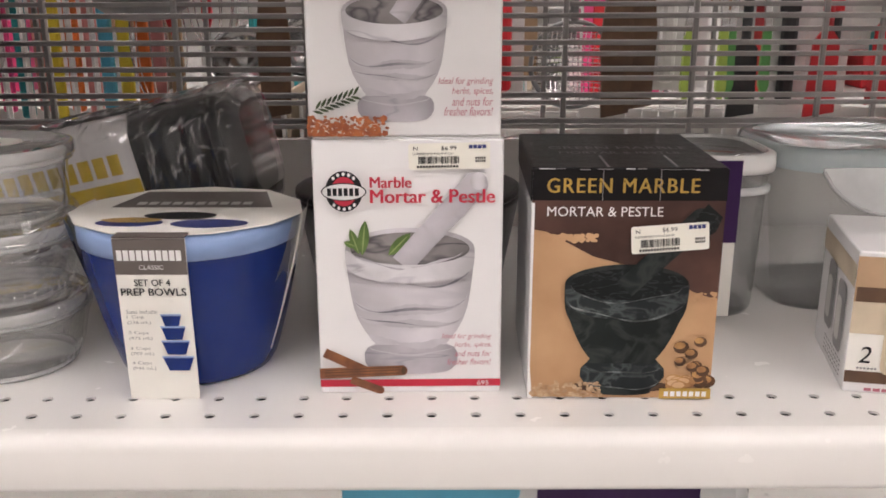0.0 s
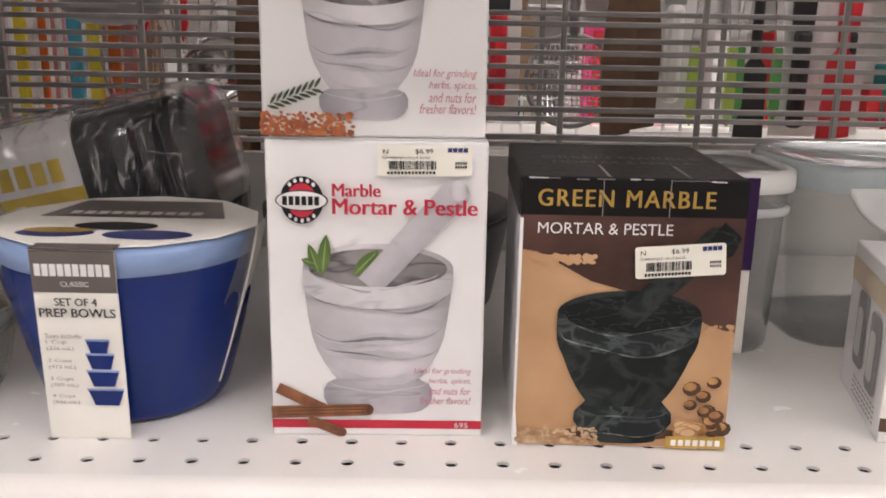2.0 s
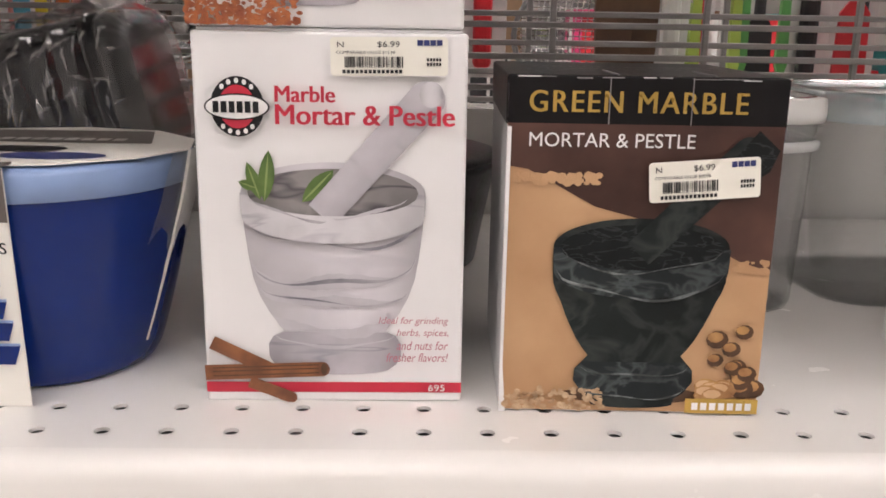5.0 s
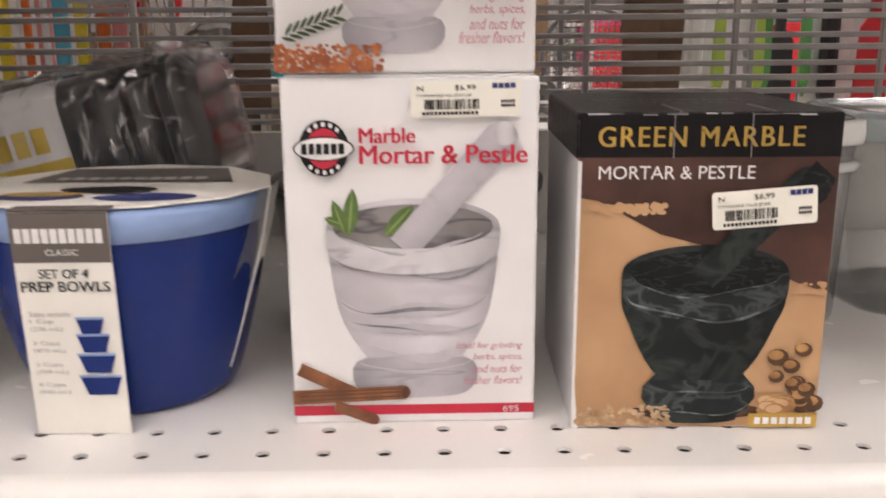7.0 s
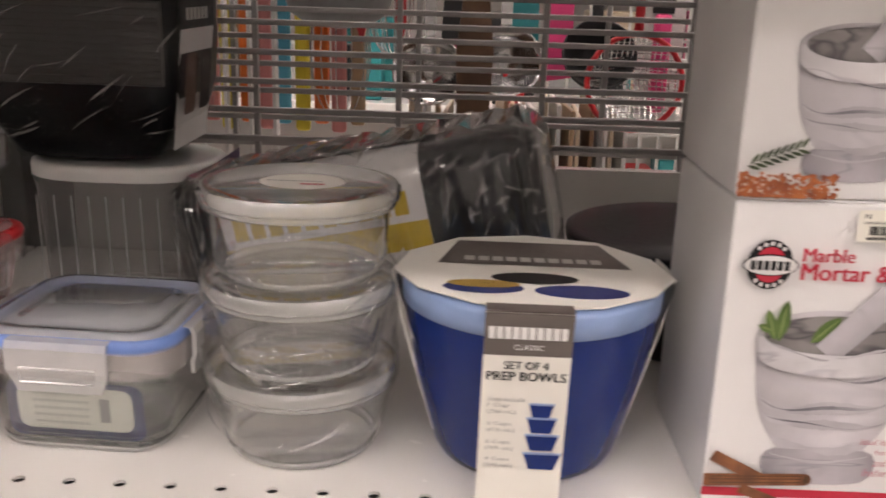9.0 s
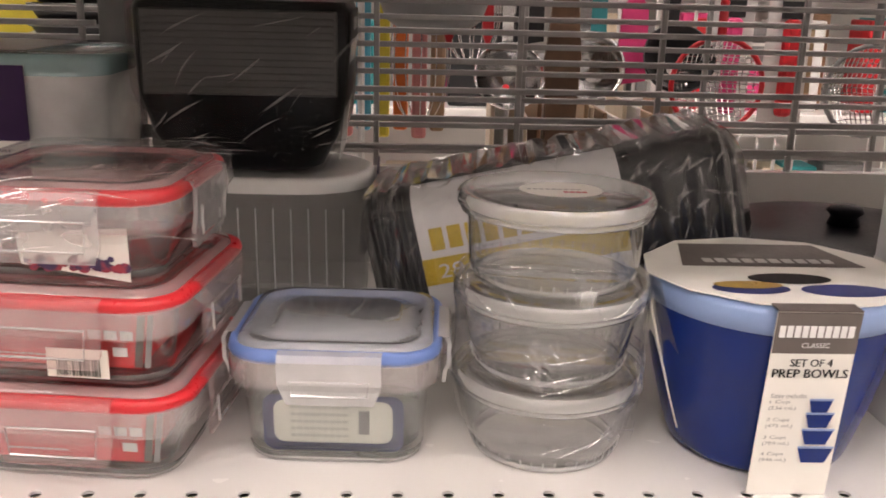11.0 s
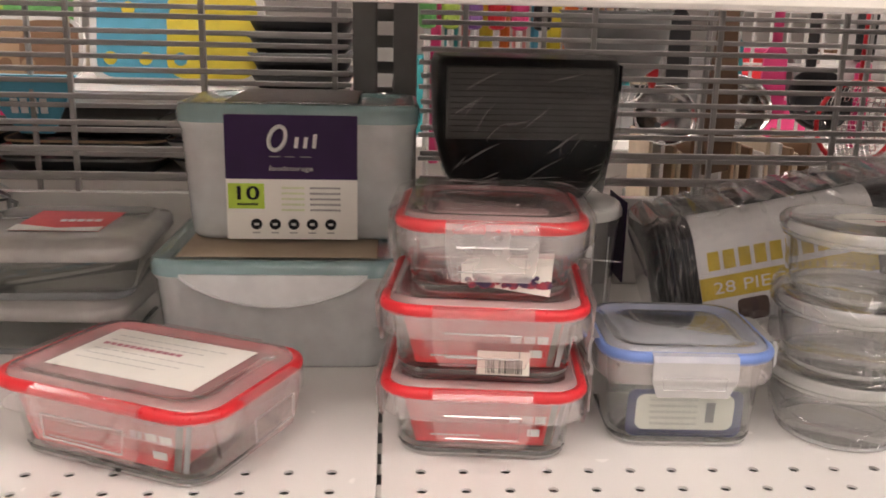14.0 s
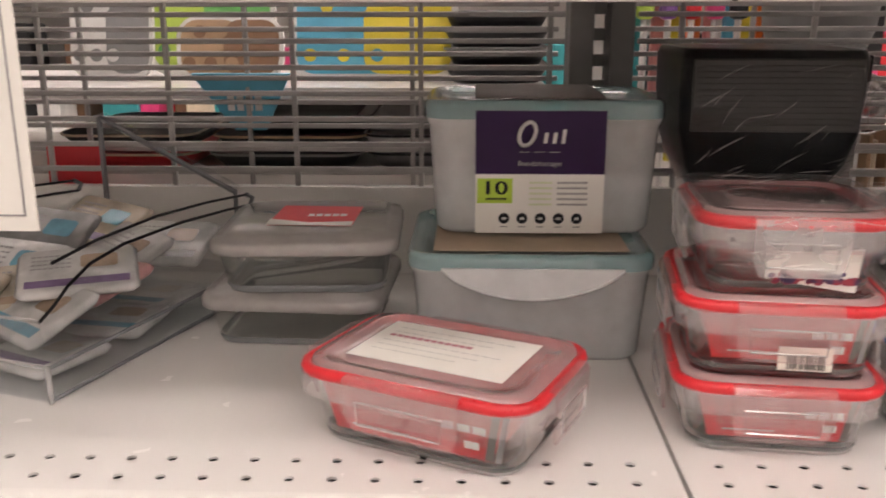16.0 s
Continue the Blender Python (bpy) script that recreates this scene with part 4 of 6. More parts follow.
def cup_stack(x, y, z):
    e = thing("cup_stack", "three clear round plastic tubs shrink-wrapped in a stack", "food container", x, y, z)
    for i in range(3):
        b = 0.0483 * i
        if i == 2:
            prof = [(0.0, b + 0.001), (0.0455, b + 0.001), (0.0470, b + 0.003), (0.0495, b + 0.010), (0.0512, b + 0.0395)]
        else:
            prof = [(0.0, b + 0.002), (0.041, b + 0.002), (0.0445, b + 0.0045), (0.0480, b + 0.016), (0.0512, b + 0.036), (0.0515, b + 0.0395)]
        c = part("tub", lathe(prof, 56), CLEAR, e, "clear plastic tub", True)
        part("foot_ring", lathe([(0.0405, b + 0.0006), (0.0435, b + 0.0006), (0.0450, b + 0.0042), (0.0438, b + 0.0045)], 56), RIM, c, smooth=True)
        rim = [(0.0515, b + 0.0365), (0.0545, b + 0.0368), (0.0552, b + 0.0385), (0.0545, b + 0.0402), (0.0515, b + 0.0404)]
        part("tub_rim", lathe(rim, 56), RIM, c, smooth=True)
        lid = [(0.0548, b + 0.0402), (0.0566, b + 0.0404), (0.0570, b + 0.0420), (0.0568, b + 0.0458), (0.0553, b + 0.0475)]
        top = [(0.0553, b + 0.0475), (0.048, b + 0.0475), (0.046, b + 0.0455), (0.0, b + 0.0455)]
        ld = part("lid", lathe(top, 56), LIDCLEAR, e, "clear plastic lid", True)
        part("lid_rim", lathe(lid, 56), RIM, ld, smooth=True)
        bm = bmesh.new()
        for k in range(44):
            a = 2 * math.pi * k / 44
            r0, r1 = (0.0472, 0.0488) if i == 2 else (0.0452, 0.0466)
            tube([(r0 * math.cos(a), r0 * math.sin(a), b + 0.0045), (r1 * math.cos(a), r1 * math.sin(a), b + 0.0085)], 0.00045, 4, bm)
        tagged(part("ribs", bm, RIM, c), kind="stuff")
    g = lambda a, b, k: Vector((a, b, 0.1443 + 0.0003 * k))
    st = flat(e, "lid_sticker", ell(0.002, -0.002, 0.024, 0.020), PAPER, g, 1, "round white sticker on the lid")
    bars(st, "sticker_print", 0.002, -0.012, 0.014, 0.004, 4, RED_INK, g, 2, 2, 0.8)
    bars(st, "sticker_print", -0.018, -0.004, 0.032, 0.002, 9, GREY_INK, g, 2, 3, 0.75)
    # loose wrap round the stack
    rnd = random.Random(5)
    rings = []
    for zz, r in ((0.012, 0.0490), (0.03, 0.0530), (0.040, 0.0574), (0.047, 0.0576), (0.060, 0.0560), (0.078, 0.0560), (0.088, 0.0575), (0.096, 0.0576), (0.104, 0.0530)):
        rings.append(([((r + rnd.uniform(-0.0004, 0.0005)) * math.cos(2 * math.pi * i / 60), (r + rnd.uniform(-0.0004, 0.0005)) * math.sin(2 * math.pi * i / 60)) for i in range(60)], zz))
    part("shrink_wrap", loft(rings, False, False), WRAP, e, "wrinkled clear shrink wrap")
    round_side = lambda r, z0, z1: (lambda a, b: Vector((r * math.sin(2.6 * (a - 0.5)), -r * math.cos(2.6 * (a - 0.5)), z0 + (z1 - z0) * b)))
    creases(e, round_side(0.0572, 0.048, 0.090), 34, 8, 0.5, 1.5, 0.0022)
    creases(e, round_side(0.0555, 0.010, 0.040), 30, 18, 0.5, 1.45, 0.0018)
    tear = lambda a, b: Vector((0.0578 * math.sin(0.36 * (a - 0.9)), -0.0578 * math.cos(0.36 * (a - 0.9)), 0.050 + 0.026 * b))
    creases(e, tear, 26, 28, 0.45, 2.0, 0.0028)
    tear2 = lambda a, b: Vector((0.0578 * math.sin(0.3 * a + 0.85), -0.0578 * math.cos(0.3 * a + 0.85), 0.036 + 0.03 * b))
    creases(e, tear2, 24, 38, 0.45, 0.9, 0.0028)
    return e


cups = cup_stack(-0.2235, 0.081, DECK)
cups.matrix_world = cups.matrix_world @ Matrix.Diagonal((0.915, 0.915, 1.0, 1))


def snap_box(name, label, x, y, z, rz, w, d, h, gasket, lid_mat, clip_mat, body_mat, card, group="", wrapped=False):
    """Glass food box: tapered body, lid with a coloured gasket, a locking tab on each side."""
    e = thing(name, label, "food container", x, y, z, rz, group=group)
    hw, hd = w / 2, d / 2
    bh = h * 0.74
    rings = [(rr(hw * 0.76, hd * 0.76, 0.016), 0.0005), (rr(hw * 0.81, hd * 0.81, 0.018), 0.0022), (rr(hw * 0.835, hd * 0.835, 0.019), 0.006), (rr(hw * 0.90, hd * 0.90, 0.020), bh), (rr(hw * 0.93, hd * 0.93, 0.020), bh + 0.002), (rr(hw * 0.93, hd * 0.93, 0.020), bh + 0.006)]
    body = part("glass_body", loft(rings, True, False), body_mat, e, "clear glass body", True)
    inner = [(rr(hw * 0.74, hd * 0.74, 0.015), 0.0055), (rr(hw * 0.795, hd * 0.795, 0.017), 0.009), (rr(hw * 0.865, hd * 0.865, 0.018), bh + 0.004)]
    part("inner_wall", loft(inner, True, False), body_mat, body, smooth=True)
    # foot ring tinted dark for the shadow line thick glass would refract
    base = [(rr(hw * 0.815, hd * 0.815, 0.018), 0.0015), (rr(hw * 0.84, hd * 0.84, 0.019), 0.0065), (rr(hw * 0.835, hd * 0.835, 0.019), 0.0070), (rr(hw * 0.805, hd * 0.805, 0.018), 0.0025)]
    part("glass_foot", loft(base, False, False, closed=True), shaded_foot, e, smooth=True)
    # lid: flange, gasket, top panel with a recessed field
    zl = h * 0.80
    flange = [(rr(hw * 0.97, hd * 0.97, 0.022), zl - 0.0155), (rr(hw, hd, 0.023), zl - 0.0135), (rr(hw, hd, 0.023), zl), (rr(hw * 0.985, hd * 0.985, 0.022), zl + 0.002)]
    part("lid_flange", loft(flange, False, False), SKIRT, e, smooth=True)
    gz = h * 0.83
    t = 0.0028 if gasket is BLUE_GASKET else 0.0038
    ring = []
    for k in range(8):
        a = 2 * math.pi * k / 8
        o = t * math.cos(a)
        ring.append((rr(hw * 0.955 + o, hd * 0.955 + o, 0.021 + o), gz + 0.0042 * math.sin(a)))
    part("gasket", loft(ring, closed=True), gasket, e, "coloured sealing ring", True)
    top = [(rr(hw * 0.93, hd * 0.93, 0.019), gz + 0.0015), (rr(hw * 0.90, hd * 0.90, 0.018), gz + 0.0058), (rr(hw * 0.80, hd * 0.80, 0.016), gz + 0.0062), (rr(hw * 0.775, hd * 0.775, 0.015), gz + 0.0042), (rr(hw * 0.62, hd * 0.60, 0.014), gz + 0.0042), (rr(hw * 0.60, hd * 0.58, 0.014), gz + 0.0058)]
    part("lid_panel", loft(top, False, True), lid_mat, e, smooth=True)
    # locking tabs
    tab = 0.024 if h > 0.07 else 0.031
    for sx, sy, wid in ((0, -1, w * 0.47), (0, 1, w * 0.47), (-1, 0, d * 0.47), (1, 0, d * 0.47)):
        off = (hd if sy else hw) + 0.002
        prof = [(-0.004, gz + 0.004), (0.0015, gz + 0.0035), (0.0032, gz), (0.0030, gz - 0.012), (0.0012, gz - tab + 0.008), (0.0005, gz - tab)]
        bm = bmesh.new()
        rows = []
        for i, (o, zz) in enumerate(prof):
            half = wid / 2 * (1.0 if i < 4 else (0.96 if i == 4 else 0.84))
            rows.append([bm.verts.new((a, -(off + o), zz)) for a in (-half, -half * 0.9, half * 0.9, half)])
        for a, b in zip(rows, rows[1:]):
            for i in range(3):
                bm.faces.new((a[i], a[i + 1], b[i + 1], b[i]))
        rim = [r[0] for r in rows] + rows[-1][1:-1] + [r[3] for r in rows[::-1]]
        lip = [bm.verts.new((v.co.x, v.co.y + 0.0022, v.co.z)) for v in rim]
        for i in range(len(rim) - 1):
            bm.faces.new((rim[i], rim[i + 1], lip[i + 1], lip[i]))
        ang = {(0, -1): 0, (1, 0): 90, (0, 1): 180, (-1, 0): 270}[(sx, sy)]
        bm.transform(pose(0, 0, 0, 0, 0, ang))
        cl = part("locking_tab", bm, clip_mat, e, "hinged locking tab")
        bm = bmesh.new()
        tube([(a, -(off + 0.0030), zz) for a, zz in ((-wid * 0.38, gz - 0.010), (wid * 0.38, gz - 0.010), (wid * 0.36, gz - tab + 0.0065), (-wid * 0.36, gz - tab + 0.0065))], 0.0007, 5, bm, True)
        bm.transform(pose(0, 0, 0, 0, 0, ang))
        part("tab_ridge", bm, RIM, cl)
    if card:
        card(e, hw, hd, bh)
    return e


# clear glass foot with its dark refraction and shadow put into the colour
shaded_foot = clear("shaded_glass_foot", (0.16, 0.17, 0.165), 0.55, 0.04, gloss=2.0)


def red_sleeve(e, hw, hd, bh):
    """Red printed card inside the glass."""
    bm = bmesh.new()
    for s in (-1,):
        vs = [bm.verts.new(p) for p in ((-hw * 0.64, -hd * 0.80, 0.010), (hw * 0.64, -hd * 0.80, 0.010), (hw * 0.76, -hd * 0.848, bh), (-hw * 0.76, -hd * 0.848, bh))]
        bm.faces.new(vs)
        ws = [bm.verts.new((-v.co.x, -v.co.y, v.co.z)) for v in vs]
        bm.faces.new(ws)
        bm.faces.new([bm.verts.new(p) for p in ((-hw * 0.62, -hd * 0.735, 0.0095), (hw * 0.62, -hd * 0.735, 0.0095), (hw * 0.62, hd * 0.735, 0.0095), (-hw * 0.62, hd * 0.735, 0.0095))])
    c = part("printed_card", bm, RED_CARD, e, "red printed card")
    f = lambda a, b, k: Vector((a, -hd * (0.80 + 0.048 * (b - 0.01) / (bh - 0.01)) - 0.0003 * k, b))
    bars(c, "brand_mark", hw * 0.26, bh * 0.62, hw * 0.38, 0.005, 3, WHITE_INK, f, 1, 2, 0.8)
    flat(c, "icon", rect(hw * 0.44, 0.016, hw * 0.56, 0.021), WHITE_INK, f, 1)
    for q0, q1, m in ((0.60, 0.665, TAUPE), (0.68, 0.73, GREY_INK)):
        flat(c, "card_stripe", [(hw * q0, 0.0105), (hw * q1, 0.0105), (hw * (q1 + 0.07), bh - 0.001), (hw * (q0 + 0.07), bh - 0.001)], m, f, 1)
    bars(c, "print_line", -hw * 0.5, 0.0145, hw * 0.5, 0.0012, 8, PALE_INK, f, 1, 3, 0.8)


def berry_sleeve(e, hw, hd, bh):
    f = lambda a, b, k: Vector((a, -hd * 0.86 - 0.0004 * k - 0.006 * (b / bh), b))
    c = flat(e, "printed_card", [(-hw * 0.30, 0.010), (hw * 0.62, 0.002), (hw * 0.64, 0.030), (-hw * 0.30, 0.026)], PAPER, f, 0, "white card with berries")
    crumbs(c, "berry_print", -hw * 0.26, 0.008, hw * 0.60, 0.014, 42, 0.0026, BERRY, f, 1, 3)


def blue_sleeve(e, hw, hd, bh):
    f = lambda a, b, k: Vector((a, -hd * 0.74 - 0.0004 * k - 0.004 * b / bh, b))
    c = flat(e, "printed_card", [(p[0], p[1] + 0.022) for p in rr(hw * 0.66, 0.0165, 0.006)], NAVY_INK, f, 0, "white card label with a navy border")
    flat(c, "label_field", [(p[0], p[1] + 0.023) for p in rr(hw * 0.56, 0.0125, 0.006)], PAPER, f, 1)
    for i in range(5):
        bars(c, "print_line", -hw * 0.40, 0.014 + 0.0042 * i, hw * 0.55, 0.0016, 9, PALE_INK, f, 2, i, 0.8)
    bars(c, "brand_mark", hw * 0.24, 0.016, hw * 0.10, 0.014, 1, GREY_INK, f, 2, 4, 1.0)


RX, RY = -0.467, 0.089
snap_box("red_food_box", "glass food box with red sealing ring and clear lid", RX + 0.002, RY + 0.002, DECK, -6, 0.126, 0.128, 0.0545, RED, LID_GREY_CLEAR, PINK_CLIP, GLASS, red_sleeve, "stacked red food boxes")
mid_red = snap_box("red_food_box", "glass food box with red sealing ring and clear lid", RX + 0.002, RY + 0.003, DECK + 0.0514, -7, 0.126, 0.130, 0.0545, RED, LID_GREY_CLEAR, PINK_CLIP, GLASS, red_sleeve, "stacked red food boxes")
top_red = snap_box("red_food_box", "small shrink-wrapped glass food box with red ring", RX + 0.003, RY + 0.001, DECK + 0.1028, -5, 0.114, 0.114, 0.053, RED, LID_GREY_CLEAR, TAB_CLEAR, GLASS, berry_sleeve, "stacked red food boxes")
part("shrink_wrap", loft([(rr(0.046, 0.046, 0.02, 8), 0.012), (rr(0.058, 0.058, 0.022, 8), 0.030), (rr(0.0615, 0.0615, 0.022, 8), 0.036), (rr(0.0615, 0.0615, 0.024, 8), 0.050), (rr(0.055, 0.055, 0.02, 8), 0.0535), (rr(0.03, 0.03, 0.01, 8), 0.0525)], False, True), WRAP, top_red, "crinkled clear shrink wrap")
creases(top_red, lambda a, b: Vector((-0.058 + 0.116 * a, -0.0622, 0.016 + 0.036 * b)), 16, 3, 0.35, 0.4)
creases(top_red, lambda a, b: Vector((-0.055 + 0.11 * a, -0.055 + 0.11 * b, 0.0542)), 18, 5, 0.3, 0.3, 0.0022)
fb = front(-0.0588)
st = flat(mid_red, "bar_code_sticker", rect(-0.003, 0.0065, 0.028, 0.0215), STICKER, fb, 0, "white bar code sticker")
bars(st, "bar_code", 0.002, 0.0075, 0.022, 0.0090, 20, INK, fb, 1, 3, 0)
snap_box("blue_food_box", "glass food box with blue sealing ring and frosted lid", -0.337, 0.095, DECK, -3, 0.112, 0.102, 0.0755, BLUE_GASKET, BLUE_CLEAR, MILKY, GLASS, blue_sleeve)
wide = snap_box("red_food_box", "wide glass food box with red ring and paper insert", -0.674, 0.070, DECK, -25, 0.165, 0.118, 0.058, RED, LID_GREY_CLEAR, PINK_CLIP, GLASS, red_sleeve)
gw = lambda a, b, k: Vector((a, b, 0.0545 + 0.0004 * k))
ins = flat(wide, "paper_insert", rect(-0.054, -0.034, 0.054, 0.034), PAPER, gw, 0, "white paper insert under the lid")
for i in range(6):
    bars(ins, "print_line", -0.045, 0.022 - 0.008 * i, 0.085 - 0.012 * (i % 3), 0.0013 if i != 2 else 0.004, 12, PALE_INK if i != 2 else ROSE_INK, gw, 1, i, 0.8)


def tub(name, label, x, y, z, rz, w, d, h, lid_mat, body_mat, handle=True, low=0.86, r=0.018):
    """Large clear plastic storage box with a coloured lid."""
    e = thing(name, label, "food container", x, y, z, rz)
    hw, hd = w / 2, d / 2
    rings = [(rr(hw * 0.88, hd * 0.86, r), 0.0), (rr(hw * 0.91, hd * 0.9, r + 0.002), 0.004), (rr(hw * 0.965, hd * 0.95, r + 0.004), h * 0.80), (rr(hw * 0.985, hd * 0.98, r + 0.004), h * max(0.82, low - 0.02)), (rr(hw * 0.985, hd * 0.98, r + 0.004), h * (low + 0.02))]
    part("tub", loft(rings, True, False), body_mat, e, "cloudy clear plastic tub", True)
    lid = [(rr(hw, hd, r + 0.006), h * low), (rr(hw, hd, r + 0.006), h * 0.955), (rr(hw * 0.98, hd * 0.97, r + 0.004), h * 0.985), (rr(hw * 0.93, hd * 0.92, r + 0.002), h), (rr(hw * 0.90, hd * 0.88, r + 0.002), h * 0.975)]
    part("lid", loft(lid, False, True), lid_mat, e, "tinted plastic lid", True)
    if handle:
        pts = [(-hw * 0.72, h * 0.90)] + [(-hw * 0.72 + hw * 1.44 * i / 14, h * (0.88 - 0.26 * math.sin(math.pi * i / 14) ** 0.7)) for i in range(15)] + [(hw * 0.72, h * 0.90)]
        bm = bmesh.new()
        a = [bm.verts.new((p[0], -hd - 0.003, p[1])) for p in pts]
        b = [bm.verts.new((p[0], -hd - 0.0055, p[1])) for p in pts]
        bm.faces.new(a)
        bm.faces.new(b[::-1])
        for i in range(len(pts)):
            q = (i + 1) % len(pts)
            bm.faces.new((a[i], a[q], b[q], b[i]))
        part("lid_handle", bm, CLOUDY, e, "curved clear locking handle")
        bm = tube([(p[0], -hd - 0.005, p[1]) for p in pts[1:-1]], 0.0014, 6)
        part("handle_edge", bm, MILKY, e, smooth=True)
    return e


big = tub("storage_tub", "large clear plastic tub with teal lid", -0.612, 0.262, DECK, 0, 0.190, 0.17, 0.087, TEAL_CLEAR, CLOUDY)
emi = tub("storage_tub", "clear plastic tub with purple and white label and teal lid", -0.600, 0.300, DECK + 0.0885, 0, 0.192, 0.13, 0.108, TEAL_CLEAR, CLOUDY, False)
part("lid_card", box(0.15, 0.135, 0.0008, (0, 0, 0.0858), 0.0003), KRAFT, big, "printed card on the lid")
fe = front(-0.066)
lab = flat(emi, "label", rect(-0.055, 0.002, 0.047, 0.100), PAPER, fe, 0, "purple and white card label")
part("label_top", box(0.102, 0.12, 0.0008, (-0.004, 0.0, 0.1085), 0.0003), TAUPE, emi, "dark printed card over the lid")
flat(lab, "purple_field", rect(-0.055, 0.050, 0.047, 0.100), PURPLE, fe, 1)
ring = [(-0.0145 + 0.0062 * math.cos(radians(q)) + 0.002 * math.sin(radians(q)), 0.0820 + 0.0092 * math.sin(radians(q))) for q in range(0, 360, 15)]
part("plain_mark", tube([(p, -0.0672, q) for p, q in ring], 0.0016, 6, closed=True), WHITE_INK, lab, "white oval mark", True)
for p, hgt in ((-0.002, 0.0085), (0.005, 0.0085), (0.012, 0.011)):
    flat(lab, "plain_mark", [(p, 0.0745), (p + 0.0030, 0.0745), (p + 0.0042, 0.0745 + hgt), (p + 0.0012, 0.0745 + hgt)], WHITE_INK, fe, 2)
bars(lab, "rule", -0.021, 0.0675, 0.036, 0.0004, 3, PALE_INK, fe, 2, 2, 0.7)
text(lab, "word", "foodstorage", -0.0215, 0.0555, 0.034, PALE_INK, fe, 2, 0.0052)
flat(lab, "lime_field", rect(-0.0535, 0.0265, -0.0255, 0.0465), LIME, fe, 1)
text(lab, "count", "10", -0.0465, 0.0335, 0.0165, INK, fe, 2, 0.0110, bold=0.0009)
bars(lab, "count_line", -0.0465, 0.0292, 0.0165, 0.0018, 8, INK, fe, 2, 4, 0.8)
for i in range(5):
    bars(lab, "print_line", 0.010, 0.0425 - 0.0044 * i, 0.024, 0.0016, 11, GREY_INK, fe, 2, i, 0.75)
    bars(lab, "print_line", -0.012, 0.0425 - 0.0044 * i, 0.018, 0.0016, 7, PALE_LIME, fe, 2, i, 0.85)
    flat(lab, "round_icon", ell(-0.032 + 0.0145 * i, 0.0142, 0.0044, 0.0044, 18), INK, fe, 2)
    flat(lab, "icon_mark", rect(-0.0338 + 0.0145 * i, 0.0132, -0.0302 + 0.0145 * i, 0.0152), PALE_INK, fe, 3)
    bars(lab, "print_line", -0.035 + 0.0145 * i, 0.0068, 0.006, 0.001, 3, GREY_INK, fe, 2, i, 0.8)


jar = tub("storage_tub", "clear plastic tub with white lid and purple card", -0.396, 0.308, DECK, 0, 0.142, 0.115, 0.112, WHITE_PLASTIC, SMOKY, False, 0.90, 0.045)
for q in range(9):
    part("tub_rib", tube([(-0.05 + 0.0125 * q, -0.0530, 0.02), (-0.05 + 0.0125 * q, -0.0555, 0.09)], 0.0006, 5), CLOUDY, jar)
bm = box(0.0012, 0.060, 0.072, (0.0730, 0.010, 0.040), 0.0004, seg=1)
part("purple_label", bm, PURPLE, jar, "purple card on the side")
side = tub("storage_tub", "clear plastic tub with white rimmed lid and purple label", 0.243, 0.203, DECK, 0, 0.112, 0.105, 0.122, LIDCLEAR, SHEER, False, 0.90, 0.030)
part("lid_rim", loft([(rr(0.0545, 0.051, 0.028), 0.108), (rr(0.0565, 0.053, 0.030), 0.108), (rr(0.0570, 0.0535, 0.030), 0.112), (rr(0.0565, 0.053, 0.030), 0.1205), (rr(0.0500, 0.0465, 0.026), 0.1215), (rr(0.0490, 0.0455, 0.026), 0.119)], False, False), WHITE_PLASTIC, side, "white lid rim", True)
part("neck_ring", loft([(rr(0.053, 0.0495, 0.028), 0.092), (rr(0.0555, 0.052, 0.029), 0.093), (rr(0.0555, 0.052, 0.029), 0.097), (rr(0.053, 0.0495, 0.028), 0.098)], False, False), CLOUDY, side, smooth=True)
pl = part("purple_label", loft([(rr_shift(0.034, 0.001, 0.0008, -0.010, -0.0545), 0.060), (rr_shift(0.034, 0.001, 0.0008, -0.010, -0.0555), 0.119)]), PURPLE, side, "purple card label")
part("label_foot", box(0.0672, 0.0014, 0.056, (-0.010, -0.0530, 0.0035), 0.0004), PAPER, pl, "white lower half of the card")


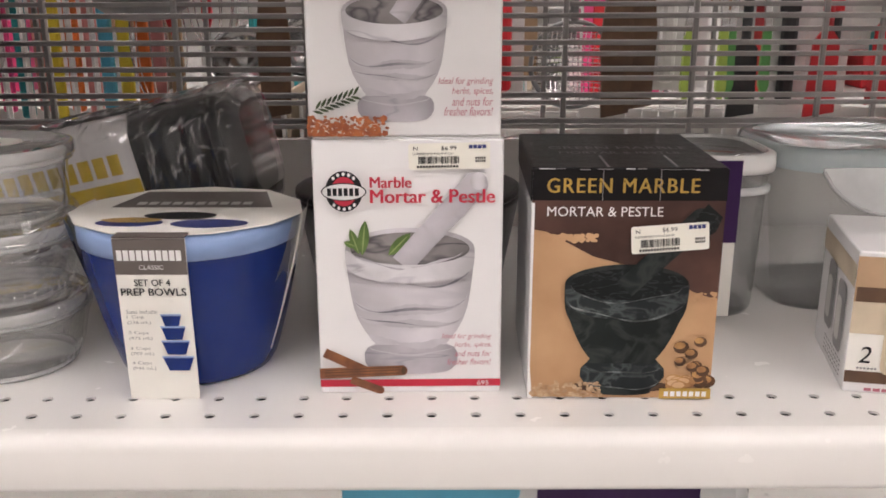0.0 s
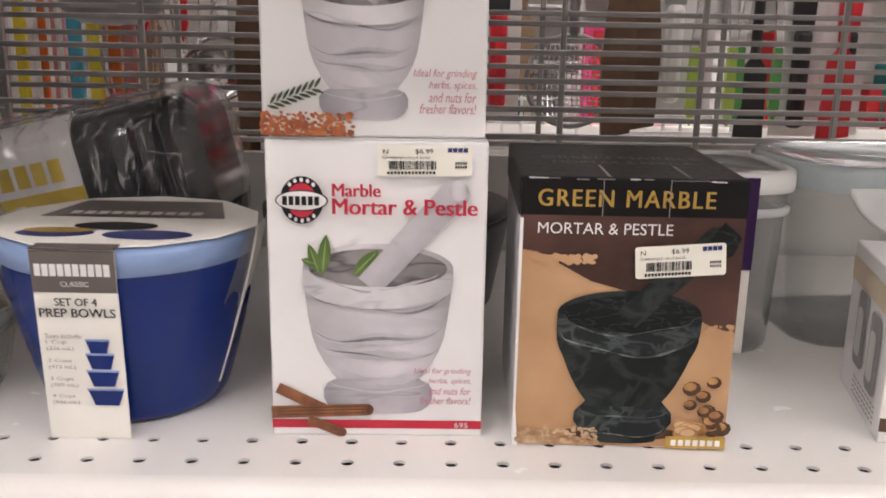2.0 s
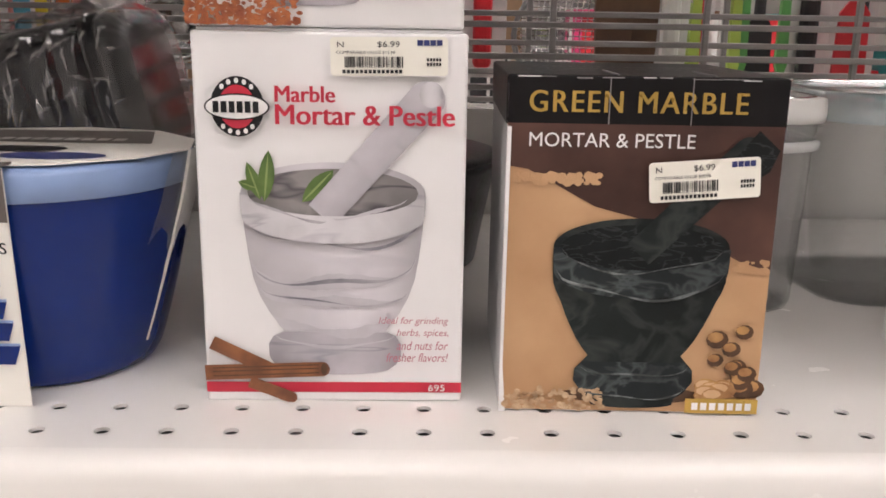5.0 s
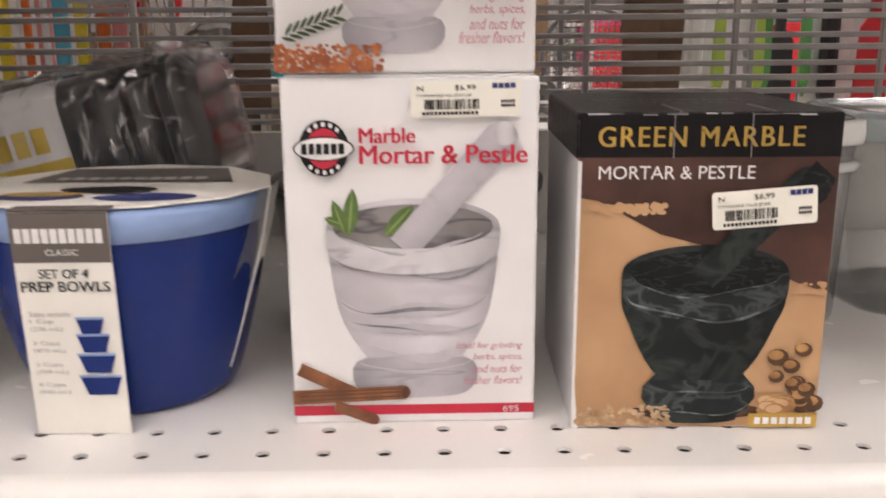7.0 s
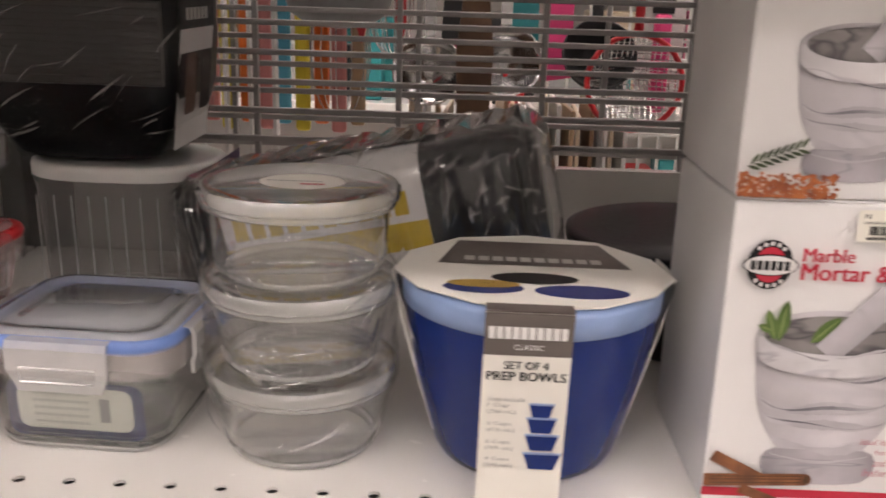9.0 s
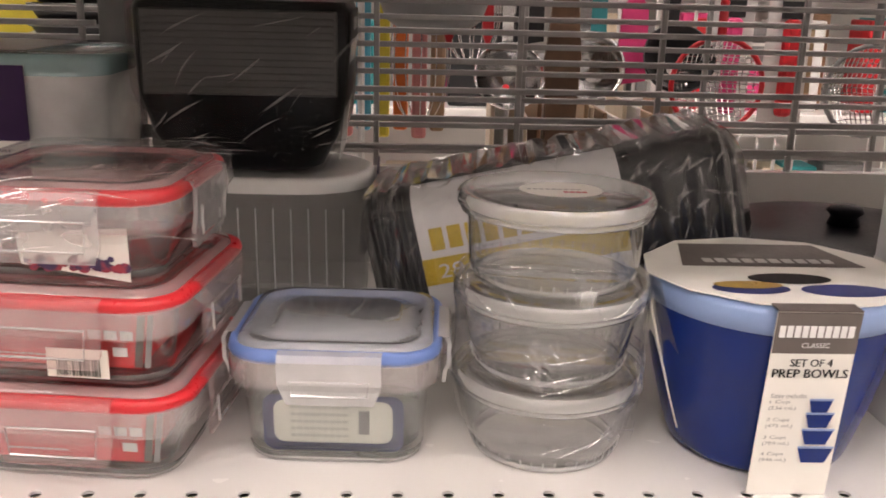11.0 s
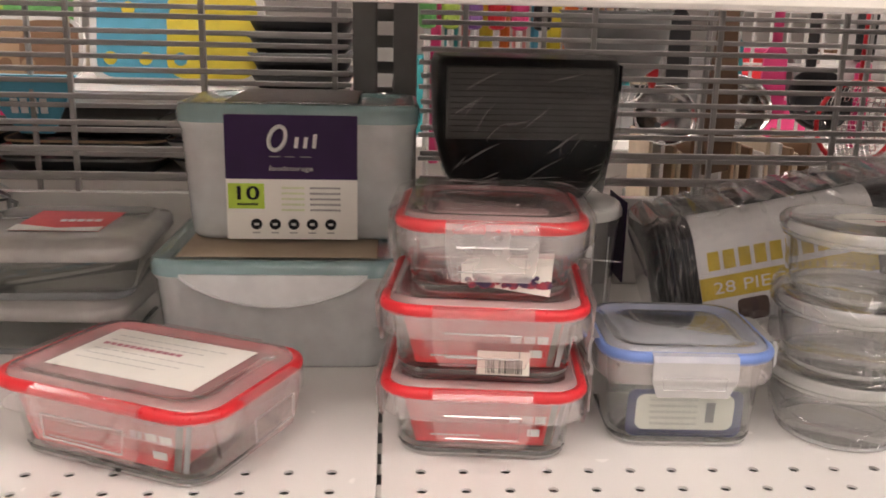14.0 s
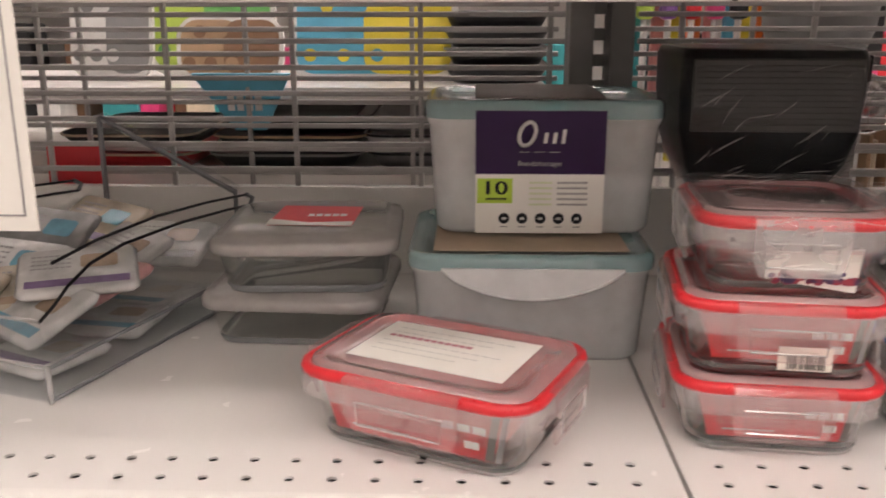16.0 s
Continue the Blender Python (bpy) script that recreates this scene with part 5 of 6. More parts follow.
def black_caddy(x, y, z):
    """Black tapered box wrapped in clear film."""
    e = thing("black_container", "black ridged plastic container wrapped in clear film", "food container", x, y, z)
    rings = []
    for hw, hd, zz in ((0.040, 0.035, 0.0), (0.048, 0.042, 0.004), (0.058, 0.050, 0.022), (0.0645, 0.055, 0.045), (0.066, 0.056, 0.072), (0.066, 0.056, 0.093), (0.064, 0.054, 0.0985)):
        rings.append((rr(hw, hd, 0.014), zz))
    part("body", loft(rings), BLACK_PLASTIC, e, smooth=True)
    part("lid_panel", box(0.118, 0.003, 0.047, (0, -0.0555, 0.0465), 0.0012), SMOKE_PANEL, e, "ridged smoky front panel")
    bm = bmesh.new()
    for i in range(11):
        box(0.114, 0.0012, 0.0016, (0, -0.0578, 0.050 + 0.0038 * i), 0.0004, bm, 1)
    part("ridges", bm, SMOKE_PANEL, e)
    part("mould_mark", box(0.022, 0.0012, 0.003, (0, -0.049, 0.0265), 0.0005), BLACK_PLASTIC, e)
    h = lambda a, b, k: Vector((0.0672 - (0.10 if b < 0 else 0) + 0.0004 * k - 0.010 * max(0, 0.045 - b) / 0.045, a, b))
    sl = flat(e, "side_label", rect(-0.045, 0.008, 0.030, 0.078), CARD, h, 0, "white printed card on the side")
    flat(sl, "label_picture", rr_shift(0.012, 0.018, 0.004, -0.025, 0.046), BROWN_PRINT, h, 1)
    flat(sl, "label_picture", rr_shift(0.012, 0.018, 0.004, 0.008, 0.046), INK, h, 1)
    flat(sl, "label_band", rect(-0.045, 0.078, 0.030, 0.095), INK, h, 1)
    bars(sl, "brand_mark", -0.035, 0.083, 0.05, 0.007, 6, PALE_INK, h, 2, 4, 0.8)
    rnd = random.Random(9)
    wr = []
    for hw, hd, zz in ((0.046, 0.041, -0.001), (0.060, 0.053, 0.022), (0.068, 0.0605, 0.05), (0.069, 0.0615, 0.09), (0.062, 0.054, 0.101)):
        wr.append(([(px + rnd.uniform(-0.0006, 0.0008), py + rnd.uniform(-0.0006, 0.0008)) for px, py in rr(hw, hd, 0.014, 8)], zz))
    part("film", loft(wr, False, True), THIN_FILM, e, "clear wrinkled film", True)
    creases(e, lambda a, b: Vector((-0.06 + 0.12 * a, -0.0622 + 0.012 * max(0, 0.4 - b), 0.012 + 0.082 * b)), 22, 4, 0.3, 0.7, 0.002)
    return e


caddy = black_caddy(-0.4165, 0.318, DECK + 0.1125)
caddy.matrix_world = caddy.matrix_world @ Matrix.Diagonal((1.13, 1.10, 1.22, 1))


def container_bag(x, y, z, rz, ry):
    """Bagged pack of nested black food trays, lying aslant."""
    e = thing("tray_pack", "bagged pack of black plastic trays with a white and gold label", "food container", x, y, z, rz, 0, ry)
    bm = bmesh.new()
    rnd = random.Random(3)
    L = 0.236
    rings = []
    for i in range(30):
        t = i / 29
        s = (0.90 if i in (0, 29) else 1.0) - 0.006 * (i % 2)
        rings.append((rr(0.044 * s, 0.050 * s, 0.020, 4), -L / 2 + L * t))
    loft(rings, True, True, bm)
    bm.transform(pose(0, 0, 0.044, 0, 90, 0))
    part("tray_stack", bm, BLACK_PLASTIC, e, "nested black ribbed trays", True)
    for i in range(8):
        rb = loft([(rr(0.0446, 0.0506, 0.020, 4), -0.0006), (rr(0.0452, 0.0512, 0.020, 4), 0.0), (rr(0.0446, 0.0506, 0.020, 4), 0.0006)], False, False)
        rb.transform(pose((-0.114 + 0.0042 * i) if i < 6 else (0.105 + 0.008 * (i - 6)), 0, 0.044, 0, 90, 0))
        part("tray_rim", rb, SMOKE_PANEL, e, smooth=True)
    # label wrapped round the middle
    lb = bmesh.new()
    out = rr(0.0452, 0.0512, 0.020, 4)
    loft([(out, -0.088), (out, 0.046)], False, False, lb)
    lb.transform(pose(0, 0, 0.044, 0, 90, 0))
    lw = part("label", lb, CARD, e, "white and gold printed label", True)
    f = front(-0.0518)
    flat(lw, "gold_band", rect(-0.088, 0.026, 0.046, 0.044), YELLOW_FOIL, f, 1)
    bars(lw, "brand_mark", -0.080, 0.049, 0.118, 0.015, 10, YELLOW_FOIL, f, 1, 2, 0.75)
    text(lw, "count", "28 PIECE", -0.078, 0.030, 0.064, WHITE_INK, f, 2, 0.0095)
    flat(lw, "food_picture", rr_shift(0.012, 0.009, 0.004, -0.050, 0.014), BROWN_PRINT, f, 1)
    flat(lw, "food_picture", rr_shift(0.012, 0.009, 0.004, -0.020, 0.014), BERRY, f, 1)
    g = lambda a, b, k: Vector((a, b, 0.0898 + 0.0004 * k))
    flat(lw, "top_field", rect(-0.088, -0.030, 0.046, 0.030), INK, g, 0)
    flat(lw, "food_picture", ell(-0.045, 0.006, 0.016, 0.014), BROWN_PRINT, g, 1)
    flat(lw, "food_picture", ell(0.022, 0.008, 0.014, 0.012), GREY_INK, g, 1)
    bars(lw, "top_print", -0.062, -0.020, 0.08, 0.016, 5, BLACK_PLASTIC, g, 1, 5, 0.8)
    # crinkled bag with gathered ends
    rings = []
    n = 46
    for i in range(n):
        t = i / (n - 1)
        s = 1.07 if 0.06 < t < 0.94 else (1.0 if 0.02 < t < 0.98 else 0.72)
        ridge = 0.0016 * math.sin(i * 1.9) + rnd.uniform(-0.0006, 0.0006)
        rings.append(([(a * s + ridge + rnd.uniform(-0.0013, 0.0015), b * s + ridge + rnd.uniform(-0.0013, 0.0015)) for a, b in rr(0.0460, 0.0525, 0.020, 9)], -0.125 + 0.25 * t + rnd.uniform(-0.001, 0.001)))
    bg = loft(rings, True, True)
    bmesh.ops.triangulate(bg, faces=bg.faces[:])
    bg.transform(pose(0, 0, 0.044, 0, 90, 0))
    part("bag", bg, CRINKLE, e, "crinkled clear plastic bag")
    creases(e, lambda a, b: Vector((0.05 + 0.07 * a, -0.0545 + 0.02 * max(0, b - 0.75), 0.004 + 0.086 * b)), 60, 6, 0.22, 0.9, 0.0034)
    creases(e, lambda a, b: Vector((-0.122 + 0.04 * a, -0.0545 + 0.02 * max(0, b - 0.75), 0.004 + 0.086 * b)), 26, 7, 0.22, 0.9, 0.003)
    creases(e, lambda a, b: Vector((-0.115 + 0.235 * a, -0.04 + 0.08 * b, 0.0925)), 40, 9, 0.16, 0.6, 0.0034)
    return e


container_bag(-0.191, 0.228, DECK + 0.050, -5, -13)


def low_box(x, y, z, rz, w, d, h, label, with_label):
    e = thing("low_food_box", label, "food container", x, y, z, rz, group="stacked grey-lidded boxes")
    hw, hd = w / 2, d / 2
    part("glass_body", loft([(rr(hw * 0.80, hd * 0.80, 0.016), 0.0), (rr(hw * 0.85, hd * 0.85, 0.02), 0.003), (rr(hw * 0.93, hd * 0.93, 0.02), h * 0.72)], True, False), GLASS, e, smooth=True)
    part("glass_foot", loft([(rr(hw * 0.83, hd * 0.83, 0.018), 0.001), (rr(hw * 0.86, hd * 0.86, 0.019), 0.006), (rr(hw * 0.85, hd * 0.85, 0.019), 0.007)], False, False), ACRYLIC_EDGE, e, smooth=True)
    part("lid", loft([(rr(hw * 0.98, hd * 0.98, 0.02), h * 0.70), (rr(hw, hd, 0.022), h * 0.72), (rr(hw, hd, 0.022), h * 0.86), (rr(hw * 0.97, hd * 0.97, 0.02), h * 0.93), (rr(hw * 0.88, hd * 0.88, 0.018), h * 0.95), (rr(hw * 0.86, hd * 0.86, 0.018), h)], False, True), GREY_LID, e, "grey translucent plastic lid", True)
    if with_label:
        g = lambda a, b, k: Vector((a, b, h + 0.001 + 0.0004 * k))
        c = flat(e, "lid_label", [(-0.034, -0.034), (0.036, -0.038), (0.040, 0.034), (-0.030, 0.040)], RED_CARD, g, 0, "red and white paper label")
        flat(c, "label_field", [(-0.034, -0.034), (0.036, -0.038), (0.036, -0.022), (0.000, -0.026), (-0.034, -0.012)], PAPER, g, 1)
        bars(c, "brand_mark", -0.004, -0.004, 0.034, 0.009, 5, WHITE_INK, g, 1, 2, 0.8)
    return e


low_box(-0.800, 0.275, DECK, -3, 0.150, 0.15, 0.046, "clear glass box with grey plastic lid", False)
low_box(-0.792, 0.270, DECK + 0.0465, 2, 0.150, 0.15, 0.048, "clear glass box with grey lid and red label", True)


def outline_slab_xz(pts, th):
    bm = bmesh.new()
    a = [bm.verts.new((u, -th / 2, v)) for u, v in pts]
    b = [bm.verts.new((u, th / 2, v)) for u, v in pts]
    bm.faces.new(a)
    bm.faces.new(b[::-1])
    for i in range(len(pts)):
        q = (i + 1) % len(pts)
        bm.faces.new((a[i], a[q], b[q], b[i]))
    return bm


def acrylic_bin(x, y, z, rz):
    """Two stacked clear acrylic bins with sloping sides and packed goods inside."""
    e = thing("acrylic_organiser", "stacked clear acrylic bins with curved sides, filled with film packets", "organiser", x, y, z, rz)
    W, D = 0.20, 0.20

    def panel(name, pts, m, label=""):
        bm = bmesh.new()
        n = (Vector(pts[1]) - Vector(pts[0])).cross(Vector(pts[2]) - Vector(pts[0])).normalized() * 0.0024
        a = [bm.verts.new(p) for p in pts]
        b = [bm.verts.new(Vector(p) + n) for p in pts]
        bm.faces.new(a)
        bm.faces.new(b[::-1])
        for i in range(len(pts)):
            q = (i + 1) % len(pts)
            bm.faces.new((a[i], a[q], b[q], b[i]))
        return part(name, bm, m, e, label)
    f0, b0 = -D / 2, D / 2 + 0.065
    # lower bin: base, low walls, bevelled edges
    panel("base", [(-W / 2, f0, 0.002), (W / 2, f0, 0.002), (W / 2, b0, 0.002), (-W / 2, b0, 0.002)], ACRYLIC)
    panel("lower_front", [(-W / 2, f0, 0.002), (W / 2, f0, 0.002), (W / 2, f0, 0.027), (-W / 2, f0, 0.027)], ACRYLIC)
    for q in (-1, 1):
        panel("lower_side", [(q * W / 2, f0, 0.002), (q * W / 2, b0, 0.002), (q * W / 2, b0, 0.024), (q * W / 2, f0, 0.027)], ACRYLIC)
        for zz in (0.002, 0.026):
            part("side_edge", tube([(q * W / 2, f0, zz), (q * W / 2, b0, zz)], 0.0015, 6), ACRYLIC_EDGE, e, smooth=True)
        part("corner_edge", tube([(q * W / 2, f0, 0.0), (q * W / 2, f0, 0.028)], 0.0022, 8), RIM, e, smooth=True)
    part("front_edge", tube([(-W / 2, f0, 0.027), (W / 2, f0, 0.027)], 0.0016, 6), RIM, e)
    # upper bin: floor, curved sides, dark rims
    panel("upper_floor", [(-W / 2, f0, 0.030), (W / 2, f0, 0.030), (W / 2, b0, 0.027), (-W / 2, b0, 0.027)], ACRYLIC)
    curve = [(-0.102, 0.061), (-0.088, 0.068), (-0.073, 0.078), (-0.049, 0.088), (-0.012, 0.0935), (0.06, 0.094), (0.13, 0.090), (0.165, 0.087)]
    upper = [(-0.085, 0.098), (-0.04, 0.1035), (0.03, 0.106), (0.10, 0.103), (0.160, 0.098)]
    for q in (-1, 1):
        bm = bmesh.new()
        lo = [bm.verts.new((q * W / 2, u, 0.030)) for u, v in curve]
        hi = [bm.verts.new((q * W / 2, u, v)) for u, v in curve]
        for i in range(len(curve) - 1):
            bm.faces.new((lo[i], lo[i + 1], hi[i + 1], hi[i]))
        part("upper_side", bm, ACRYLIC, e)
        part("curved_rim", tube([(q * W / 2, u, v) for u, v in curve], 0.0013, 6), INK, e, "dark edge of the clear side", True)
        part("upper_rim", tube([(q * W / 2, u, v) for u, v in upper], 0.0012, 6), INK, e, "dark edge of the clear side", True)
        part("rim_end", tube([(q * W / 2, 0.165, 0.087), (q * W / 2, 0.170, 0.093), (q * W / 2, 0.160, 0.098)], 0.0022, 6), ACRYLIC_EDGE, e, smooth=True)
    panel("upper_front", [(-W / 2, f0, 0.030), (W / 2, f0, 0.030), (W / 2, f0 - 0.002, 0.061), (-W / 2, f0 - 0.002, 0.061)], ACRYLIC)
    part("front_edge", tube([(-W / 2, f0 - 0.002, 0.061), (W / 2, f0 - 0.002, 0.061)], 0.0014, 6), RIM, e)
    packs = (("white", "violet", 0.046, -0.050, 0.012, 3, -14), ("white", "sky", 0.040, 0.030, 0.012, 2, 10), ("cream", "white", -0.05, -0.02, 0.012, 2, 6),
             ("cream", "lime", -0.040, -0.058, 0.046, 22, 8), ("white", "sky", 0.042, -0.046, 0.045, 24, -20), ("white", "tan", -0.030, 0.000, 0.058, 28, 10), ("salmon", "white", 0.044, 0.012, 0.052, 14, -14), ("white", "violet", 0.036, 0.060, 0.062, 26, -26), ("grey", "white", -0.05, 0.060, 0.070, 30, 6), ("cream", "tan", 0.0, -0.024, 0.050, 18, 32), ("white", "grey", 0.045, 0.105, 0.060, 20, 12), ("cream", "violet", -0.035, 0.115, 0.070, 24, -8), ("white", "sky", 0.030, 0.095, 0.012, 2, -6), ("white", "violet", 0.052, -0.010, 0.066, 16, 40))
    for i, (hue, hue2, px, py, pz, rx, rz2) in enumerate(packs):
        m = pose(px, py, pz, rx, 4 * (i % 3 - 1), rz2)
        bm = loft([(rr(0.042, 0.030, 0.006), -0.004), (rr(0.045, 0.033, 0.007), 0.0), (rr(0.042, 0.030, 0.006), 0.004)])
        bm.transform(m)
        pk = part("film_packet", bm, PACK[hue], e, hue + " printed packet in clear film", True)
        g2 = lambda a, b, kk, m=m: m @ Vector((a, b, 0.0044 + 0.0003 * kk))
        flat(pk, "printed_band", rect(-0.038, -0.026, 0.038, -0.016), PACK[hue2], g2, 1)
        flat(pk, "printed_field", rr_shift(0.014, 0.010, 0.004, 0.016, 0.008), PACK[("cream", "tan", "sky")[i % 3]], g2, 1)
        for q in range(4):
            bars(pk, "print_line", -0.034, 0.018 - 0.006 * q, 0.030, 0.002, 7, GREY_INK, g2, 1, q, 0.8)
    return e


PACK = {k: mat(k + "_film_packet", tuple(0.12 + 0.75 * q for q in HUES[k]), 0.22, var=0.18, scale=35, bump=0.5, bscale=60) for k in ("white", "violet", "sky", "cream", "lime", "tan", "salmon", "grey")}
acrylic_bin(-1.0125, 0.2240, DECK, -18.5)
e = thing("acrylic_tray", "clear acrylic lid leaning against the wire panel", "organiser", -0.955, 0.424, DECK + 0.004, 0, 0)
bm = outline_slab_xz([(-0.078, 0.153), (-0.070, 0.160), (0.062, 0.085), (0.054, 0.078)], 0.006)
part("lid", bm, ACRYLIC, e)
part("lid_edge", tube([(-0.074, -0.006, 0.156), (0.058, -0.006, 0.081), (0.058, -0.006, 0.0)], 0.003, 6), ACRYLIC_EDGE, e)
part("lid_edge", tube([(-0.074, -0.006, 0.156), (-0.074, -0.006, 0.0)], 0.003, 6), ACRYLIC_EDGE, e)


def sign_card(x, y, z):
    e = thing("sign_card", "white printed sign card hanging from the shelf above", "sign", x, y, z)
    f = front(-0.001)
    part("card", box(0.14, 0.0012, 0.20, (0, 0, -0.10), 0.0004), PAPER, e)
    fr = bmesh.new()
    for a in (-0.064, 0.064):
        box(0.0008, 0.0006, 0.184, (a, -0.001, -0.092), 0, fr)
    for b in (-0.092, 0.092):
        box(0.129, 0.0006, 0.0008, (0, -0.001, b), 0, fr)
    part("frame_line", fr, GREY_INK, e)
    for i, v in enumerate((0.045, 0.030, 0.016, -0.028)):
        bars(e, "print_line", -0.045, v, 0.096, 0.006 if i < 3 else 0.003, 12, GREY_INK, f, 1, i, 0.8)
    part("hook", tube([(0, 0.001, 0.10), (0, 0.001, 0.115), (0, 0.010, 0.124)], 0.0012, 6), STEEL, e)
    return e


sign_card(-0.947, -0.035, 1.408)


def numbered_box(x, y, z, rz):
    W, D, H = 0.10, 0.09, 0.0885
    e = thing("jar_box", "cardboard box printed with jars and the number two", "box", x, y, z, rz)
    part("carton", box(W, D, H, (0, 0, 0), 0.0012), CARD, e)
    f = front(-D / 2)
    flat(e, "picture", rect(-W / 2, 0.058, W / 2, H - 0.003), HUE["tan"], f, 1, "printed orange wall")
    flat(e, "picture", rect(-W / 2 + 0.001, 0.058, W / 2, 0.067), WOOD, f, 2)
    flat(e, "picture", rect(-W / 2, 0.038, W / 2, 0.058), CREAM, f, 1)
    flat(e, "picture_white", rect(-W / 2, 0.014, W / 2, 0.038), PAPER, f, 2)
    flat(e, "picture", rect(-W / 2, 0.007, W / 2, 0.0145), WOOD, f, 3, "printed wood table top")
    text(e, "number", "2", -0.0435, 0.020, 0.0068, INK, f, 4, 0.0105, italic=0.15)
    jp = flat(e, "jar_picture", rr_shift(0.013, 0.026, 0.005, -0.018, 0.039), CREAM, f, 4)
    flat(jp, "jar_light", rr_shift(0.009, 0.021, 0.004, -0.019, 0.037), PAPER, f, 5)
    flat(jp, "jar_lid", rr_shift(0.010, 0.0035, 0.0015, -0.018, 0.066), GREY_INK, f, 5)
    bars(e, "print_line", -0.044, 0.016, 0.012, 0.0012, 6, GREY_INK, f, 4, 3, 0.7)
    bars(e, "print_line", -0.038, 0.002, 0.04, 0.002, 8, ROSE_INK, f, 3, 2, 0.8)
    h = lambda a, b, k: Vector((-W / 2 - 0.0004 * k, a, b))
    flat(e, "side_field", rect(-D / 2, 0.066, D / 2, 0.080), CREAM, h, 1)
    for a, b in ((-0.020, 0.040), (0.010, 0.044)):
        sj = flat(e, "side_jar", rr_shift(0.011, 0.022, 0.005, a, b), GREY_INK, h, 2)
        flat(sj, "side_jar_light", rr_shift(0.006, 0.014, 0.004, a + 0.002, b - 0.002), PALE_INK, h, 3)
    for i in range(4):
        bars(e, "side_print", -0.036, 0.006 + 0.003 * i, 0.05, 0.001, 9, GREY_INK, h, 2, i, 0.7)
    return e


CREAM = HUE["cream"]
numbered_box(0.357, 0.063, DECK, -12)
e = tub("storage_tub", "clear plastic tub with pale blue lid", 0.375, 0.232, DECK, 4, 0.145, 0.135, 0.124, clear("pale_blue_tinted_lid", (0.60, 0.72, 0.76), 0.42, 0.15, gloss=1.6), SHEER, True, 0.86, 0.03)


def black_pan(x, y, z):
    e = thing("black_pan", "glossy black lidded pan standing behind the boxes", "pan", x, y, z)
    part("pan", lathe([(0.0, 0.0), (0.074, 0.0), (0.080, 0.004), (0.092, 0.066), (0.0935, 0.068), (0.0935, 0.071), (0.089, 0.071), (0.078, 0.010), (0.0, 0.008)], 56), BLACK_PLASTIC, e, smooth=True)
    part("lid", lathe([(0.0925, 0.0712), (0.0940, 0.0725), (0.0935, 0.0755), (0.088, 0.077), (0.060, 0.079), (0.0, 0.0795)], 56), BLACK_PLASTIC, e, "flat black lid", True)
    part("knob", lathe([(0.0, 0.0795), (0.012, 0.0795), (0.010, 0.086), (0.014, 0.090), (0.011, 0.094), (0.0, 0.095)], 24), BLACK_PLASTIC, e, smooth=True)
    return e


black_pan(0.030, 0.272, DECK)


# ---- goods on the shelving behind the wire panels ----
slab("back_shelf_deck", 2.4, 0.40, 0.02, (JOINT, BACK + 0.30, 1.02), SHELF)
LB = -0.575
for zz, dep in ((1.315, 0.34), (1.218, 0.34)):
    slab("back_shelf_deck", 1.15, dep, 0.014, (LB - 0.575, BACK + 0.10 + dep / 2, zz), SHELF)
HUNG = "utensils hanging behind the wire panel"


def outline_slab(pts, th, y=0.0):
    """A flat upright piece from its outline (across, up)."""
    bm = bmesh.new()
    a = [bm.verts.new((u, y - th / 2, v)) for u, v in pts]
    b = [bm.verts.new((u, y + th / 2, v)) for u, v in pts]
    bm.faces.new(a)
    bm.faces.new(b[::-1])
    for i in range(len(pts)):
        q = (i + 1) % len(pts)
        bm.faces.new((a[i], a[q], b[q], b[i]))
    return bm


def hook(e, z):
    part("hook", tube([(0, -0.03, z), (0, 0.20, z + 0.01)], 0.0018, 6), CHROME, e)


def spatula(x, y, z, hue, rz=0):
    e = thing("spatula", hue.replace("_", " ") + " kitchen spatula hanging on a hook", "spatula", x, y, z, rz, group=HUNG)
    hook(e, 0.285)
    part("handle", tube([(0, 0, 0.29), (0, 0, 0.20), (0, 0, 0.10)], 0.0065, 8), HUE[hue], e, smooth=True)
    part("blade", outline_slab([(-0.006, 0.10), (-0.015, 0.088), (-0.019, 0.0), (0.017, 0.006), (0.015, 0.088), (0.006, 0.10)], 0.004), HUE[hue], e)
    return e


def ladle(x, y, z, m, label, rz=0):
    e = thing("ladle", label, "ladle", x, y, z, rz, group=HUNG)
    hook(e, 0.30)
    part("handle", outline_slab([(-0.006, 0.05), (0.006, 0.05), (0.010, 0.30), (0.006, 0.315), (-0.006, 0.315), (-0.010, 0.30)], 0.003, 0.005), m, e)
    bm = lathe([(0.004, 0.0), (0.022, 0.006), (0.036, 0.020), (0.041, 0.036), (0.039, 0.036), (0.034, 0.021), (0.020, 0.008)], 24)
    bm.transform(pose(0, 0, 0.0, 62, 0, 0))
    part("bowl", bm, m, e, smooth=True)
    return e


